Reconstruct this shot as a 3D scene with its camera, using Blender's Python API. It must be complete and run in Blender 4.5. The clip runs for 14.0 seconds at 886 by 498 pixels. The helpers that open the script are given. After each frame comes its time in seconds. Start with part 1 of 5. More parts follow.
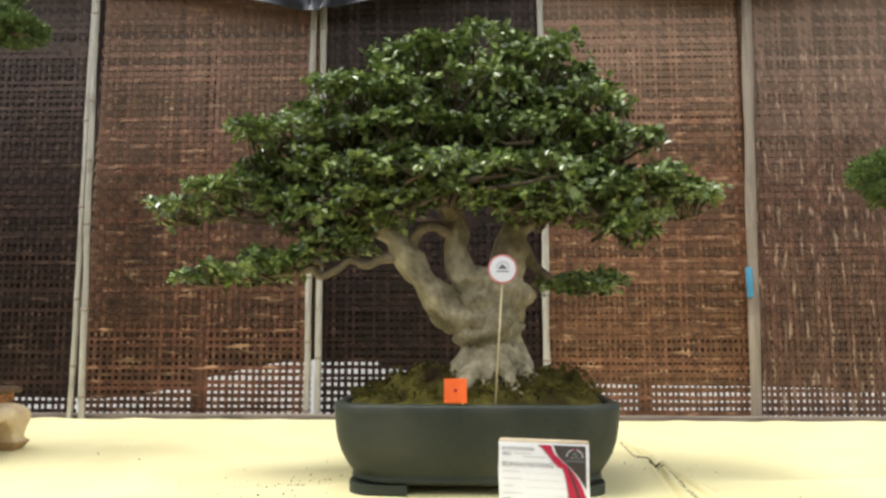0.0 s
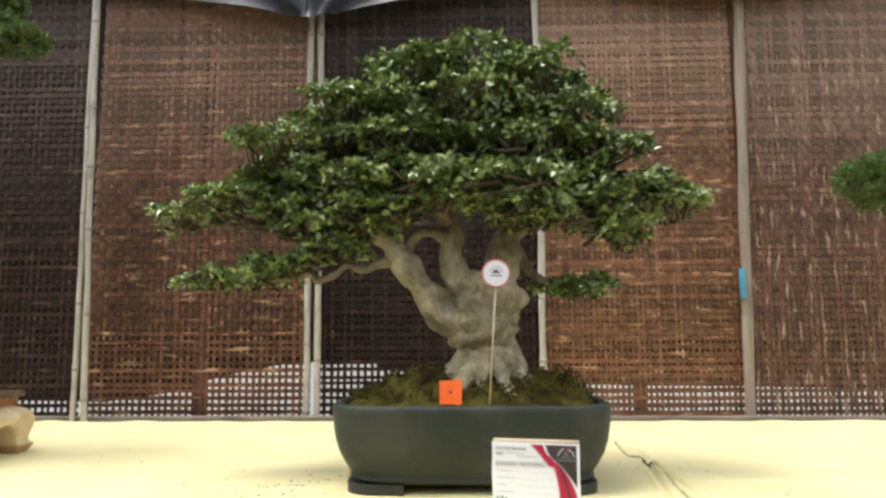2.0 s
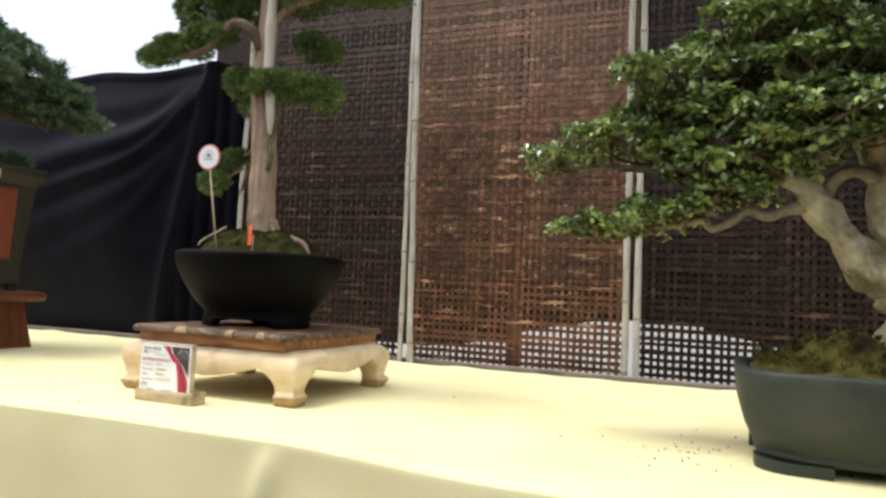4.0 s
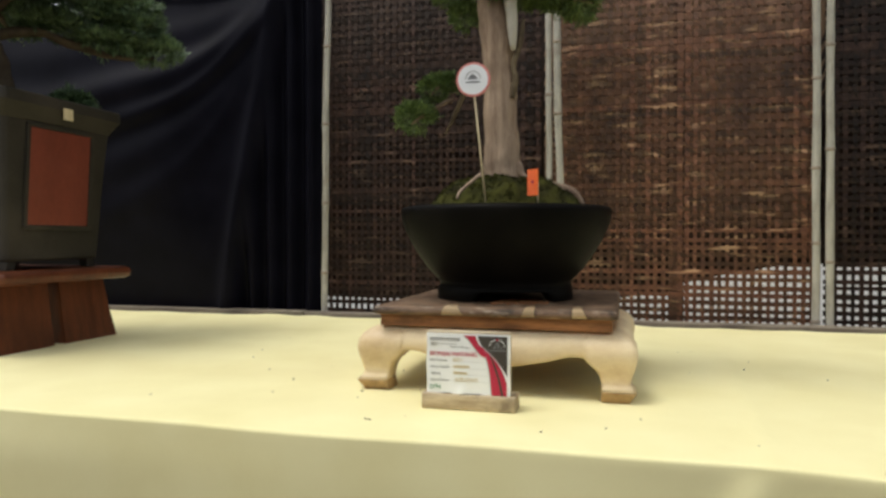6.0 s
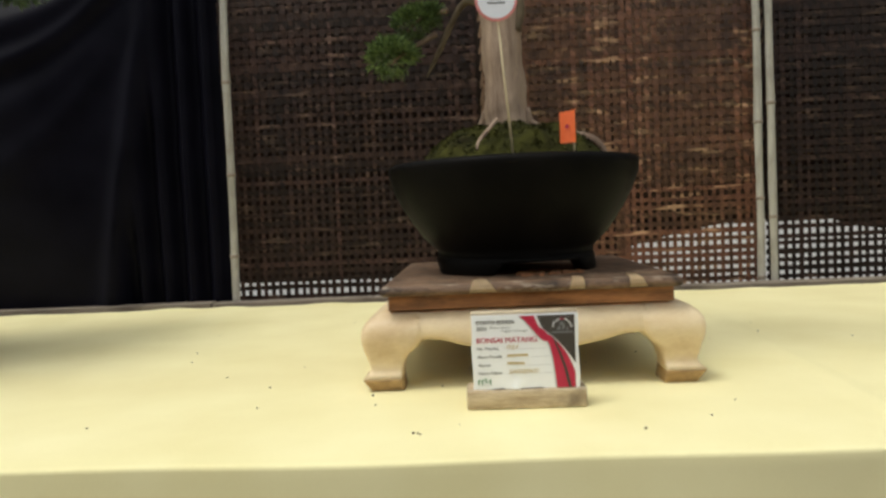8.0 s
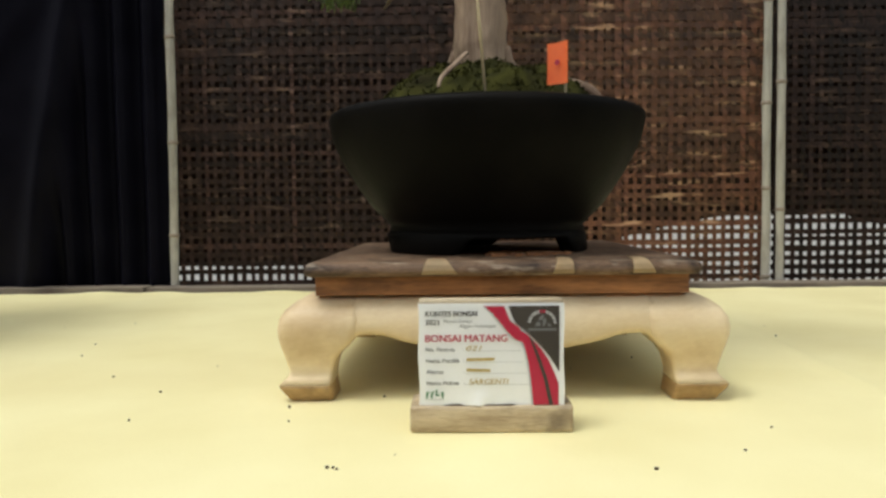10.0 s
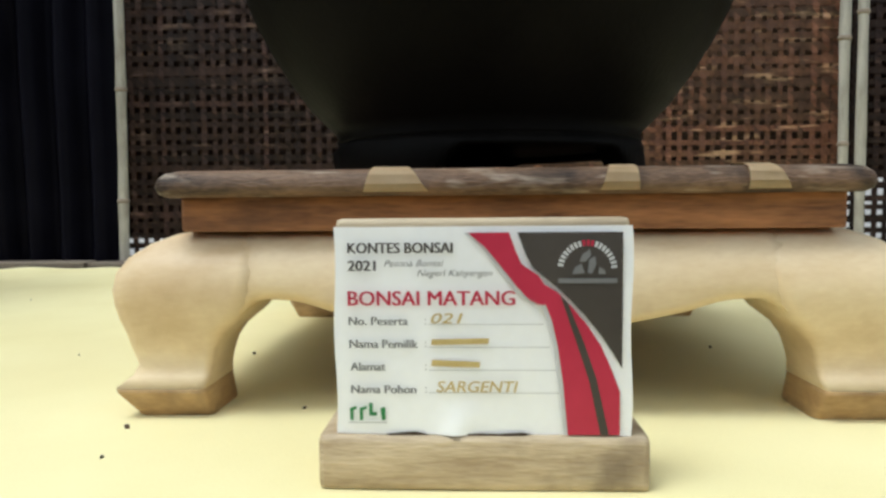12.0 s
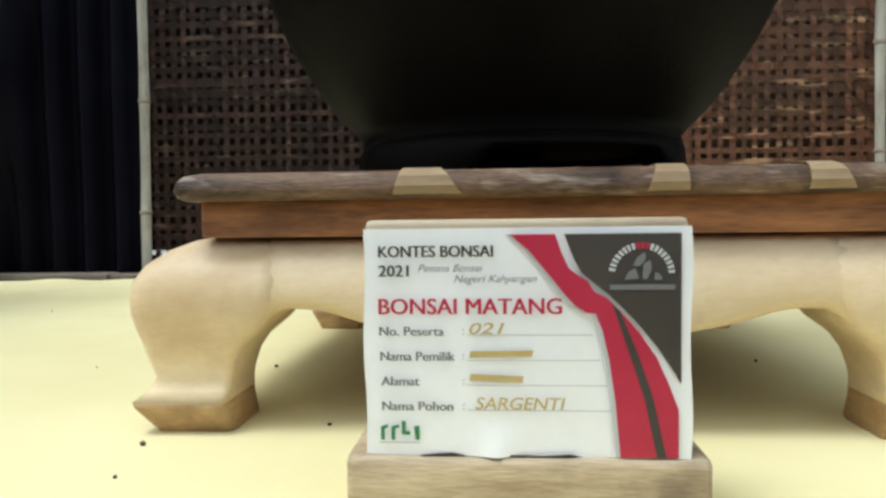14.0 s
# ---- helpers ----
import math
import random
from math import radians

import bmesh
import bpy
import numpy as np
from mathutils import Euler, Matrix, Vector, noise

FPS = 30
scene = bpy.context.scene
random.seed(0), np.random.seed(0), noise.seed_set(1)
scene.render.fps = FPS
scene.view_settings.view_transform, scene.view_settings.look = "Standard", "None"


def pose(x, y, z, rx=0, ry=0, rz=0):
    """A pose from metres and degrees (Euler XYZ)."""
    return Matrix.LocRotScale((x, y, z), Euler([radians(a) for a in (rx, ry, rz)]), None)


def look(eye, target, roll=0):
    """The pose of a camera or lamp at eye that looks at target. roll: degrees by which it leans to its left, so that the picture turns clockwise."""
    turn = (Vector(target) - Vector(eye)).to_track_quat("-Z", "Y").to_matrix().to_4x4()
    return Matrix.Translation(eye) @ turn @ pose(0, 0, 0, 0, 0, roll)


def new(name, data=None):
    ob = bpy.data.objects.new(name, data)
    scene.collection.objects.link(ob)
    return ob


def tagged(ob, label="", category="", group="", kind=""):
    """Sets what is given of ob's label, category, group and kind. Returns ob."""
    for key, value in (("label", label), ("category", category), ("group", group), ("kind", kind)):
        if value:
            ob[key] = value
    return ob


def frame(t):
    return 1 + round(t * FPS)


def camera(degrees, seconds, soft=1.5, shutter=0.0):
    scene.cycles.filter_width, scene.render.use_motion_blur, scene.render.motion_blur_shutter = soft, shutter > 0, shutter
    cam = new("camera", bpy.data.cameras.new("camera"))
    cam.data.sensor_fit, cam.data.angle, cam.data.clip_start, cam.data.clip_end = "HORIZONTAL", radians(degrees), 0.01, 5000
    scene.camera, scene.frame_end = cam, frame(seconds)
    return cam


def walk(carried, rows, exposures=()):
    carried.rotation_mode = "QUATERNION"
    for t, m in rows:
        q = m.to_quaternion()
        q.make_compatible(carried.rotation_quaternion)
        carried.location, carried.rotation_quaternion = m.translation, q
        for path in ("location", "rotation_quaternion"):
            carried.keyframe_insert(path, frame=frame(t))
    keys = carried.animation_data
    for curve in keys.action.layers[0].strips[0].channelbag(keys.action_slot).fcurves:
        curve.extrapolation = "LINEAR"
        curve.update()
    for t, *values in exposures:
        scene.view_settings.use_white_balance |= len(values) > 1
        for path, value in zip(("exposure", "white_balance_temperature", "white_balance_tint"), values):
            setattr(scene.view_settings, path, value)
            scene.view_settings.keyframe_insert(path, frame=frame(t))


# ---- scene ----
cam = camera(65.2, 14.0, 2.75)
PATH = [
    (0, (0.135, 0.036, 1.113), (0.066, 2.02, 1.357), 0.0),
    (0.5, (0.137, 0.023, 1.116), (0.068, 2.006, 1.365), 0.1),
    (1, (0.139, 0.006, 1.117), (0.073, 1.989, 1.371), -0.0),
    (1.5, (0.14, 0.005, 1.12), (0.073, 1.989, 1.368), -0.1),
    (2, (0.146, 0.002, 1.117), (0.078, 1.986, 1.364), -0.3),
    (2.5, (0.147, 0.005, 1.118), (0.082, 1.988, 1.368), -0.5),
    (3, (0.118, 0.003, 1.11), (0.035, 1.987, 1.345), 0.1),
    (3.5, (-0.001, 0.02, 1.108), (-0.359, 1.981, 1.278), 1.0),
    (3.8, (-0.113, 0.041, 1.104), (-0.695, 1.948, 1.258), 2.2),
    (4, (-0.179, 0.071, 1.088), (-0.909, 1.929, 1.212), 2.7),
    (4.2, (-0.285, 0.095, 1.088), (-1.125, 1.909, 1.177), 2.7),
    (6.5, (-1.222, 0.259, 1.103), (-1.628, 2.217, 1.06), -0.7),
    (7, (-1.301, 0.377, 1.092), (-1.656, 2.344, 1.033), -1.2),
    (7.5, (-1.376, 0.408, 1.081), (-1.653, 2.385, 0.956), -1.9),
    (8, (-1.423, 0.391, 1.079), (-1.516, 2.386, 0.977), -2.5),
    (10.5, (-1.381, 0.739, 1.011), (-1.427, 2.735, 0.892), -0.4),
    (11, (-1.371, 0.816, 0.991), (-1.42, 2.811, 0.859), -0.0),
    (11.5, (-1.366, 0.903, 0.968), (-1.405, 2.897, 0.823), 0.2),
    (12, (-1.363, 1.007, 0.946), (-1.454, 3.001, 0.82), -0.5),
    (12.5, (-1.366, 1.046, 0.933), (-1.553, 3.035, 0.854), -1.2),
    (13, (-1.367, 1.041, 0.939), (-1.536, 3.033, 0.881), -0.9),
    (13.5, (-1.371, 1.039, 0.94), (-1.537, 3.031, 0.857), -1.0),
    (14, (-1.373, 1.035, 0.94), (-1.522, 3.027, 0.852), -0.7),
]
EXPOSURES = [(0, 1.2, 6050, 7), (3.2, 1.2, 6050, 7), (4.0, 1.2, 5900, 8), (6.3, 0.62, 6100, 4), (8.2, 0.60, 6100, 4), (10.3, 0.60, 6000, 3), (12, 0.75, 5600, 2), (14, 0.8, 5500, 2)]
walk(cam, [(t, look(eye, target, roll)) for t, eye, target, roll in PATH], EXPOSURES)

# ---- world and sun: bright overcast day ----
SUN_ELEVATION, SUN_AZIMUTH = 68.0, 240.0
world = bpy.data.worlds.new("overcast_sky")
scene.world = world
world.use_nodes = True
wn = world.node_tree.nodes
sky = wn.new("ShaderNodeTexSky")
sky.sky_type = "NISHITA"
sky.sun_disc = False
sky.sun_elevation, sky.sun_rotation = radians(SUN_ELEVATION), radians(SUN_AZIMUTH)
sky.air_density, sky.dust_density, sky.ozone_density = 1.0, 10.0, 0.5
wn["Background"].inputs["Strength"].default_value = 0.137
cover = wn.new("ShaderNodeMix")
cover.data_type = "RGBA"
cover.inputs["Factor"].default_value = 0.75
cover.inputs["B"].default_value = (3.90, 3.82, 3.70, 1)
world.node_tree.links.new(sky.outputs[0], cover.inputs["A"])
world.node_tree.links.new(cover.outputs["Result"], wn["Background"].inputs["Color"])
sun = new("sun", bpy.data.lights.new("sun", "SUN"))
sun.data.energy, sun.data.angle, sun.data.color = 0.9, radians(20), (1.0, 0.95, 0.88)
sun.matrix_world = look((math.sin(radians(SUN_AZIMUTH)) * 6, math.cos(radians(SUN_AZIMUTH)) * 6,
                         math.tan(radians(SUN_ELEVATION)) * 6), (0, 0, 0))


# ---- materials ----
def mat(name, dark, light, rough=0.6, scale=20.0, bump=0.15, fine=120.0, stretch=(1, 1, 1), metal=0.0, island=0.0,
        objects=0.0, stain=None, stain_scale=3.0, stain_amount=0.5, gloss_var=0.1, coat=0.0, sheen=0.0, thin=0.0, spec=0.5,
        fleck=None, fleck_stretch=(9, 1, 48), fleck_amount=0.7, paler=None, paler_from=1.15, paler_to=1.45, paler_amount=0.6):
    """Two-scale noise between two colours, fine relief, and optional stains and piece-to-piece variation."""
    m = bpy.data.materials.new(name)
    m.use_nodes = True
    n, link = m.node_tree.nodes, m.node_tree.links.new
    b = n["Principled BSDF"]
    tc = n.new("ShaderNodeTexCoord")
    mp = n.new("ShaderNodeMapping")
    mp.inputs["Scale"].default_value = stretch
    link(tc.outputs["Object"], mp.inputs["Vector"])
    big, small = n.new("ShaderNodeTexNoise"), n.new("ShaderNodeTexNoise")
    big.inputs["Scale"].default_value, big.inputs["Detail"].default_value = scale, 5
    small.inputs["Scale"].default_value, small.inputs["Detail"].default_value = fine, 3
    link(mp.outputs[0], big.inputs["Vector"])
    link(mp.outputs[0], small.inputs["Vector"])
    add = n.new("ShaderNodeMath")
    add.operation = "MULTIPLY_ADD"
    link(small.outputs["Fac"], add.inputs[0])
    add.inputs[1].default_value = 0.45
    link(big.outputs["Fac"], add.inputs[2])
    rng = n.new("ShaderNodeMapRange")
    rng.inputs["From Min"].default_value, rng.inputs["From Max"].default_value = 0.45, 1.0
    link(add.outputs[0], rng.inputs["Value"])
    mix = n.new("ShaderNodeMix")
    mix.data_type = "RGBA"
    mix.inputs["A"].default_value, mix.inputs["B"].default_value = (*dark, 1), (*light, 1)
    link(rng.outputs[0], mix.inputs["Factor"])
    colour = mix.outputs["Result"]
    if stain:
        sn = n.new("ShaderNodeTexNoise")
        sn.inputs["Scale"].default_value, sn.inputs["Detail"].default_value = stain_scale, 6
        link(tc.outputs["Object"], sn.inputs["Vector"])
        sr = n.new("ShaderNodeMapRange")
        sr.inputs["From Min"].default_value, sr.inputs["From Max"].default_value = 0.52, 0.72
        sr.inputs["To Max"].default_value = stain_amount
        link(sn.outputs["Fac"], sr.inputs["Value"])
        sm = n.new("ShaderNodeMix")
        sm.data_type = "RGBA"
        link(sr.outputs[0], sm.inputs["Factor"])
        link(colour, sm.inputs["A"])
        sm.inputs["B"].default_value = (*stain, 1)
        colour = sm.outputs["Result"]
    if fleck:
        fm = n.new("ShaderNodeMapping")
        fm.inputs["Scale"].default_value = fleck_stretch
        link(tc.outputs["Object"], fm.inputs["Vector"])
        fn = n.new("ShaderNodeTexNoise")
        fn.inputs["Scale"].default_value, fn.inputs["Detail"].default_value = 1.0, 2
        link(fm.outputs[0], fn.inputs["Vector"])
        fr = n.new("ShaderNodeMapRange")
        fr.inputs["From Min"].default_value, fr.inputs["From Max"].default_value = 0.575, 0.71
        fr.inputs["To Max"].default_value = fleck_amount
        link(fn.outputs["Fac"], fr.inputs["Value"])
        fx = n.new("ShaderNodeMix")
        fx.data_type = "RGBA"
        link(fr.outputs[0], fx.inputs["Factor"])
        link(colour, fx.inputs["A"])
        fx.inputs["B"].default_value = (*fleck, 1)
        colour = fx.outputs["Result"]
    # paler with height: bleached weave strips, and backing lightened against the shade in gaps
    if paler:
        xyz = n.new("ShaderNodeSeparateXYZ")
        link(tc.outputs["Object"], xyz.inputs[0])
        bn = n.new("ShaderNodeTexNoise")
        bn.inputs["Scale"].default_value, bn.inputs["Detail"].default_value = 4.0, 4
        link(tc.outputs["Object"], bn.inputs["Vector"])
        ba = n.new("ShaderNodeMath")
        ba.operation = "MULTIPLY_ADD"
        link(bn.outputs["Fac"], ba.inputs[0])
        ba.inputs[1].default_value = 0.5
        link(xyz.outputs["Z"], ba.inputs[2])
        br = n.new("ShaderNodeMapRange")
        br.inputs["From Min"].default_value, br.inputs["From Max"].default_value = paler_from + 0.25, paler_to + 0.25
        br.inputs["To Max"].default_value = paler_amount
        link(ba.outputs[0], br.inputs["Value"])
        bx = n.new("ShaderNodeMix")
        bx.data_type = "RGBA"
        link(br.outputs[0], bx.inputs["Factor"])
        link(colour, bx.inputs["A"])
        bx.inputs["B"].default_value = (*paler, 1)
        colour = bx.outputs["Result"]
    if island or objects:
        src = n.new("ShaderNodeNewGeometry") if island else n.new("ShaderNodeObjectInfo")
        vr = n.new("ShaderNodeMapRange")
        amount = island or objects
        vr.inputs["To Min"].default_value, vr.inputs["To Max"].default_value = 1 - amount, 1 + amount
        link(src.outputs["Random Per Island" if island else "Random"], vr.inputs["Value"])
        hs = n.new("ShaderNodeHueSaturation")
        link(vr.outputs[0], hs.inputs["Value"])
        hr = n.new("ShaderNodeMapRange")
        hr.inputs["To Min"].default_value, hr.inputs["To Max"].default_value = 0.5 + 0.012 * amount, 0.5 - 0.022 * amount
        link(src.outputs["Random Per Island" if island else "Random"], hr.inputs["Value"])
        link(hr.outputs[0], hs.inputs["Hue"])
        link(colour, hs.inputs["Color"])
        colour = hs.outputs["Color"]
    link(colour, b.inputs["Base Color"])
    rr = n.new("ShaderNodeMapRange")
    rr.inputs["To Min"].default_value, rr.inputs["To Max"].default_value = max(rough - gloss_var, 0.05), min(rough + gloss_var, 1)
    link(big.outputs["Fac"], rr.inputs["Value"])
    link(rr.outputs[0], b.inputs["Roughness"])
    b.inputs["Metallic"].default_value = metal
    b.inputs["Specular IOR Level"].default_value = spec
    b.inputs["Coat Weight"].default_value = coat
    b.inputs["Sheen Weight"].default_value = sheen
    if bump:
        bp = n.new("ShaderNodeBump")
        bp.inputs["Strength"].default_value, bp.inputs["Distance"].default_value = bump, 0.003
        link(add.outputs[0], bp.inputs["Height"])
        link(bp.outputs[0], b.inputs["Normal"])
    if thin:
        tr = n.new("ShaderNodeBsdfTranslucent")
        link(colour, tr.inputs["Color"])
        ms = n.new("ShaderNodeMixShader")
        ms.inputs[0].default_value = thin
        link(b.outputs[0], ms.inputs[1])
        link(tr.outputs[0], ms.inputs[2])
        link(ms.outputs[0], n["Material Output"].inputs["Surface"])
    return m


M = {
    "ground": mat("trodden_earth_ground", (0.10, 0.08, 0.06), (0.19, 0.16, 0.12), 0.9, 1.5, 0.3, 40, spec=0.1),
    "cloth": mat("yellow_tablecloth", (0.77, 0.69, 0.36), (0.86, 0.79, 0.46), 0.8, 6, 0.12, 900, stain=(0.72, 0.63, 0.33), stain_scale=2.2, stain_amount=0.45, spec=0.2),
    "curtain": mat("black_woven_cloth", (0.0028, 0.0026, 0.0054), (0.0070, 0.0066, 0.0122), 0.45, 8, 0.12, 500, spec=0.05, gloss_var=0.06),
    "tarp": mat("black_tarp", (0.012, 0.013, 0.018), (0.026, 0.028, 0.040), 0.4, 8, 0.1, 400, spec=0.35),
    # backing sheets: upper colour raised to offset the shade behind the weave
    "backing": mat("dark_backing_net", (0.012, 0.007, 0.005), (0.034, 0.021, 0.015), 0.9, 14, 0.1, 300, spec=0.1, paler=(0.052, 0.040, 0.036), paler_from=1.35, paler_to=1.9, paler_amount=0.9),
    "backing_brown": mat("brown_backing_mat", (0.0104, 0.0061, 0.0043), (0.0313, 0.0191, 0.0130), 0.9, 14, 0.1, 300, spec=0.1, paler=(0.290, 0.190, 0.128), paler_from=1.00, paler_to=1.45, paler_amount=0.95),
    "backing_tan": mat("tan_backing_mat", (0.0122, 0.0070, 0.0043), (0.0348, 0.0209, 0.0130), 0.9, 14, 0.1, 300, spec=0.1, paler=(0.1827, 0.0940, 0.0505), paler_from=0.85, paler_to=1.25, paler_amount=0.95),
    "weave_red": mat("reddish_bamboo_skin", (0.0365, 0.0165, 0.0087), (0.1566, 0.0748, 0.0374), 0.55, 22, 0.3, 110, objects=0.5, stain=(0.0244, 0.0130, 0.0096), stain_scale=3.0, stain_amount=0.75, spec=0.3, fleck=(0.4002, 0.2523, 0.1392), fleck_amount=0.85, paler=(0.2610, 0.1696, 0.1131), paler_from=0.9, paler_amount=0.5),
    "weave_faded": mat("faded_bamboo_skin", (0.0478, 0.0235, 0.0139), (0.1653, 0.0914, 0.0557), 0.55, 22, 0.3, 110, objects=0.35, stain=(0.0522, 0.0296, 0.0209), stain_scale=3.0, stain_amount=0.6, spec=0.3, fleck=(0.4176, 0.3045, 0.2088), fleck_stretch=(52, 1, 11), fleck_amount=0.8, paler=(0.3393, 0.2393, 0.1696), paler_from=0.9, paler_amount=0.5),
    "weave_dark": mat("dark_bamboo_skin", (0.014, 0.0075, 0.0055), (0.050, 0.028, 0.019), 0.6, 22, 0.3, 110, objects=0.5, stain=(0.014, 0.009, 0.008), stain_scale=3.0, stain_amount=0.75, spec=0.2, fleck=(0.15, 0.10, 0.068), fleck_amount=0.5, paler=(0.10, 0.076, 0.064), paler_from=0.9, paler_to=1.6),
    "weave_black": mat("sooty_bamboo_skin", (0.0078, 0.0043, 0.0035), (0.0313, 0.0174, 0.0122), 0.6, 22, 0.3, 110, objects=0.5, stain=(0.0087, 0.0061, 0.0052), stain_scale=3.0, stain_amount=0.75, spec=0.2, fleck=(0.1044, 0.0679, 0.0452), fleck_amount=0.5, paler=(0.0827, 0.0626, 0.0522), paler_from=1.1, paler_to=1.7),
    "weave_tan": mat("tan_bamboo_skin", (0.0696, 0.0313, 0.0148), (0.2262, 0.1148, 0.0522), 0.5, 22, 0.3, 110, objects=0.4, stain=(0.0609, 0.0287, 0.0165), stain_scale=3.0, stain_amount=0.6, spec=0.35, fleck=(0.4176, 0.2610, 0.1436), fleck_stretch=(11, 1, 52), fleck_amount=0.8, paler=(0.3654, 0.2479, 0.1653), paler_from=1.0, paler_amount=0.5),
    "pole": mat("weathered_bamboo", (0.27, 0.25, 0.205), (0.52, 0.495, 0.43), 0.65, 10, 0.25, 90, stretch=(6, 6, 0.6), stain=(0.16, 0.13, 0.10), stain_scale=9, stain_amount=0.6, objects=0.12),
    "grey_pole": mat("grey_wood_post", (0.20, 0.16, 0.12), (0.36, 0.30, 0.24), 0.75, 10, 0.3, 90, stretch=(6, 6, 0.5), stain=(0.12, 0.09, 0.07), stain_scale=7, stain_amount=0.5),
    "brown_post": mat("brown_wood_post", (0.06, 0.028, 0.016), (0.12, 0.06, 0.035), 0.8, 10, 0.3, 90, stretch=(6, 6, 0.5)),
    "plank": mat("grey_weathered_plank", (0.13, 0.10, 0.075), (0.30, 0.25, 0.19), 0.8, 8, 0.4, 90, stretch=(0.5, 5, 5), stain=(0.07, 0.05, 0.04), stain_scale=6, stain_amount=0.7),
    "tape": mat("blue_tape", (0.05, 0.22, 0.38), (0.09, 0.32, 0.50), 0.5, 20, 0.1),
    "pot_green": mat("grey_green_glazed_clay", (0.021, 0.027, 0.021), (0.042, 0.050, 0.038), 0.55, 7, 0.25, 160, stain=(0.080, 0.080, 0.062), stain_scale=8, stain_amount=0.5, spec=0.3),
    "pot_black": mat("matte_black_clay", (0.0032, 0.0028, 0.0024), (0.0068, 0.0060, 0.0051), 0.5, 9, 0.25, 220, stain=(0.013, 0.011, 0.009), stain_scale=7, stain_amount=0.45, spec=0.045),
    "pot_brown": mat("grey_brown_clay", (0.020, 0.017, 0.012), (0.045, 0.038, 0.028), 0.55, 9, 0.2, 180, stain=(0.08, 0.065, 0.05), stain_scale=5, stain_amount=0.5, spec=0.3),
    "pot_red": mat("red_painted_panel", (0.12, 0.020, 0.009), (0.21, 0.044, 0.020), 0.55, 9, 0.2, 120, stretch=(1, 1, 0.4), stain=(0.20, 0.055, 0.03), stain_scale=9, stain_amount=0.5),
    "moss": mat("dark_moss", (0.010, 0.009, 0.004), (0.150, 0.130, 0.027), 0.95, 26, 1.0, 220, stain=(0.020, 0.012, 0.007), stain_scale=15, stain_amount=0.95, spec=0.1),
    "moss_bright": mat("green_moss", (0.009, 0.010, 0.003), (0.064, 0.062, 0.012), 0.95, 40, 0.9, 400, stain=(0.012, 0.009, 0.004), stain_scale=14, stain_amount=0.85, spec=0.1),
    "bark_pale": mat("pale_smooth_bark", (0.14, 0.112, 0.058), (0.56, 0.495, 0.330), 0.75, 22, 1.0, 90, stain=(0.12, 0.100, 0.042), stain_scale=17, stain_amount=0.8, spec=0.3),
    "bark_branch": mat("grey_tan_branch_bark", (0.085, 0.064, 0.036), (0.36, 0.300, 0.195), 0.8, 24, 1.0, 100, stain=(0.075, 0.060, 0.028), stain_scale=20, stain_amount=0.8, spec=0.2),
    "bark_red": mat("reddish_juniper_bark", (0.17, 0.110, 0.074), (0.45, 0.335, 0.235), 0.8, 18, 0.8, 120, stretch=(4, 4, 0.4), stain=(0.12, 0.072, 0.048), stain_scale=9, stain_amount=0.7, spec=0.3),
    "deadwood": mat("bleached_deadwood", (0.42, 0.38, 0.30), (0.62, 0.58, 0.50), 0.7, 18, 0.4, 120, stretch=(3, 3, 0.5)),
    "bark_dark": mat("dark_bark", (0.035, 0.026, 0.018), (0.10, 0.075, 0.05), 0.9, 18, 0.6, 120, spec=0.2),
    "leaf": mat("glossy_green_leaf", (0.074, 0.130, 0.027), (0.300, 0.390, 0.108), 0.28, 30, 0.1, 200, island=0.65, thin=0.06, spec=0.75),
    "twig": mat("grey_brown_twig", (0.060, 0.044, 0.026), (0.20, 0.155, 0.095), 0.8, 22, 0.3, 120, spec=0.2),
    "needle": mat("juniper_green", (0.0630, 0.1080, 0.0252), (0.1800, 0.2520, 0.0720), 0.5, 25, 0.0, 200, island=0.5, thin=0.1, spec=0.3),
    "needle_dark": mat("dark_pine_green", (0.036, 0.072, 0.034), (0.140, 0.205, 0.090), 0.5, 25, 0.0, 200, island=0.5, thin=0.1, spec=0.35),
    "stand_cream": mat("pale_sanded_wood", (0.70, 0.530, 0.305), (0.84, 0.690, 0.450), 0.46, 16, 0.12, 160, stretch=(0.8, 0.8, 2), stain=(0.44, 0.27, 0.115), stain_scale=14, stain_amount=0.55),
    "stand_foot": mat("worn_golden_wood", (0.30, 0.175, 0.065), (0.58, 0.395, 0.190), 0.55, 26, 0.25, 200, stretch=(0.6, 0.6, 1.5), stain=(0.14, 0.08, 0.035), stain_scale=26, stain_amount=0.7),
    "stand_top": mat("weathered_dark_slab", (0.016, 0.009, 0.006), (0.27, 0.165, 0.098), 0.55, 30, 0.9, 300, stretch=(0.5, 2, 2.4), stain=(0.010, 0.007, 0.006), stain_scale=30, stain_amount=0.9, spec=0.3, fleck=(0.44, 0.36, 0.27), fleck_stretch=(34, 120, 170), fleck_amount=0.6),
    "stand_brown": mat("brown_teak_board", (0.100, 0.036, 0.012), (0.52, 0.225, 0.080), 0.5, 34, 0.4, 240, stretch=(0.3, 2, 2), stain=(0.06, 0.024, 0.010), stain_scale=14, stain_amount=0.6),
    "inlay": mat("pale_inlay_wood", (0.55, 0.40, 0.22), (0.70, 0.54, 0.33), 0.6, 20, 0.1, 120),
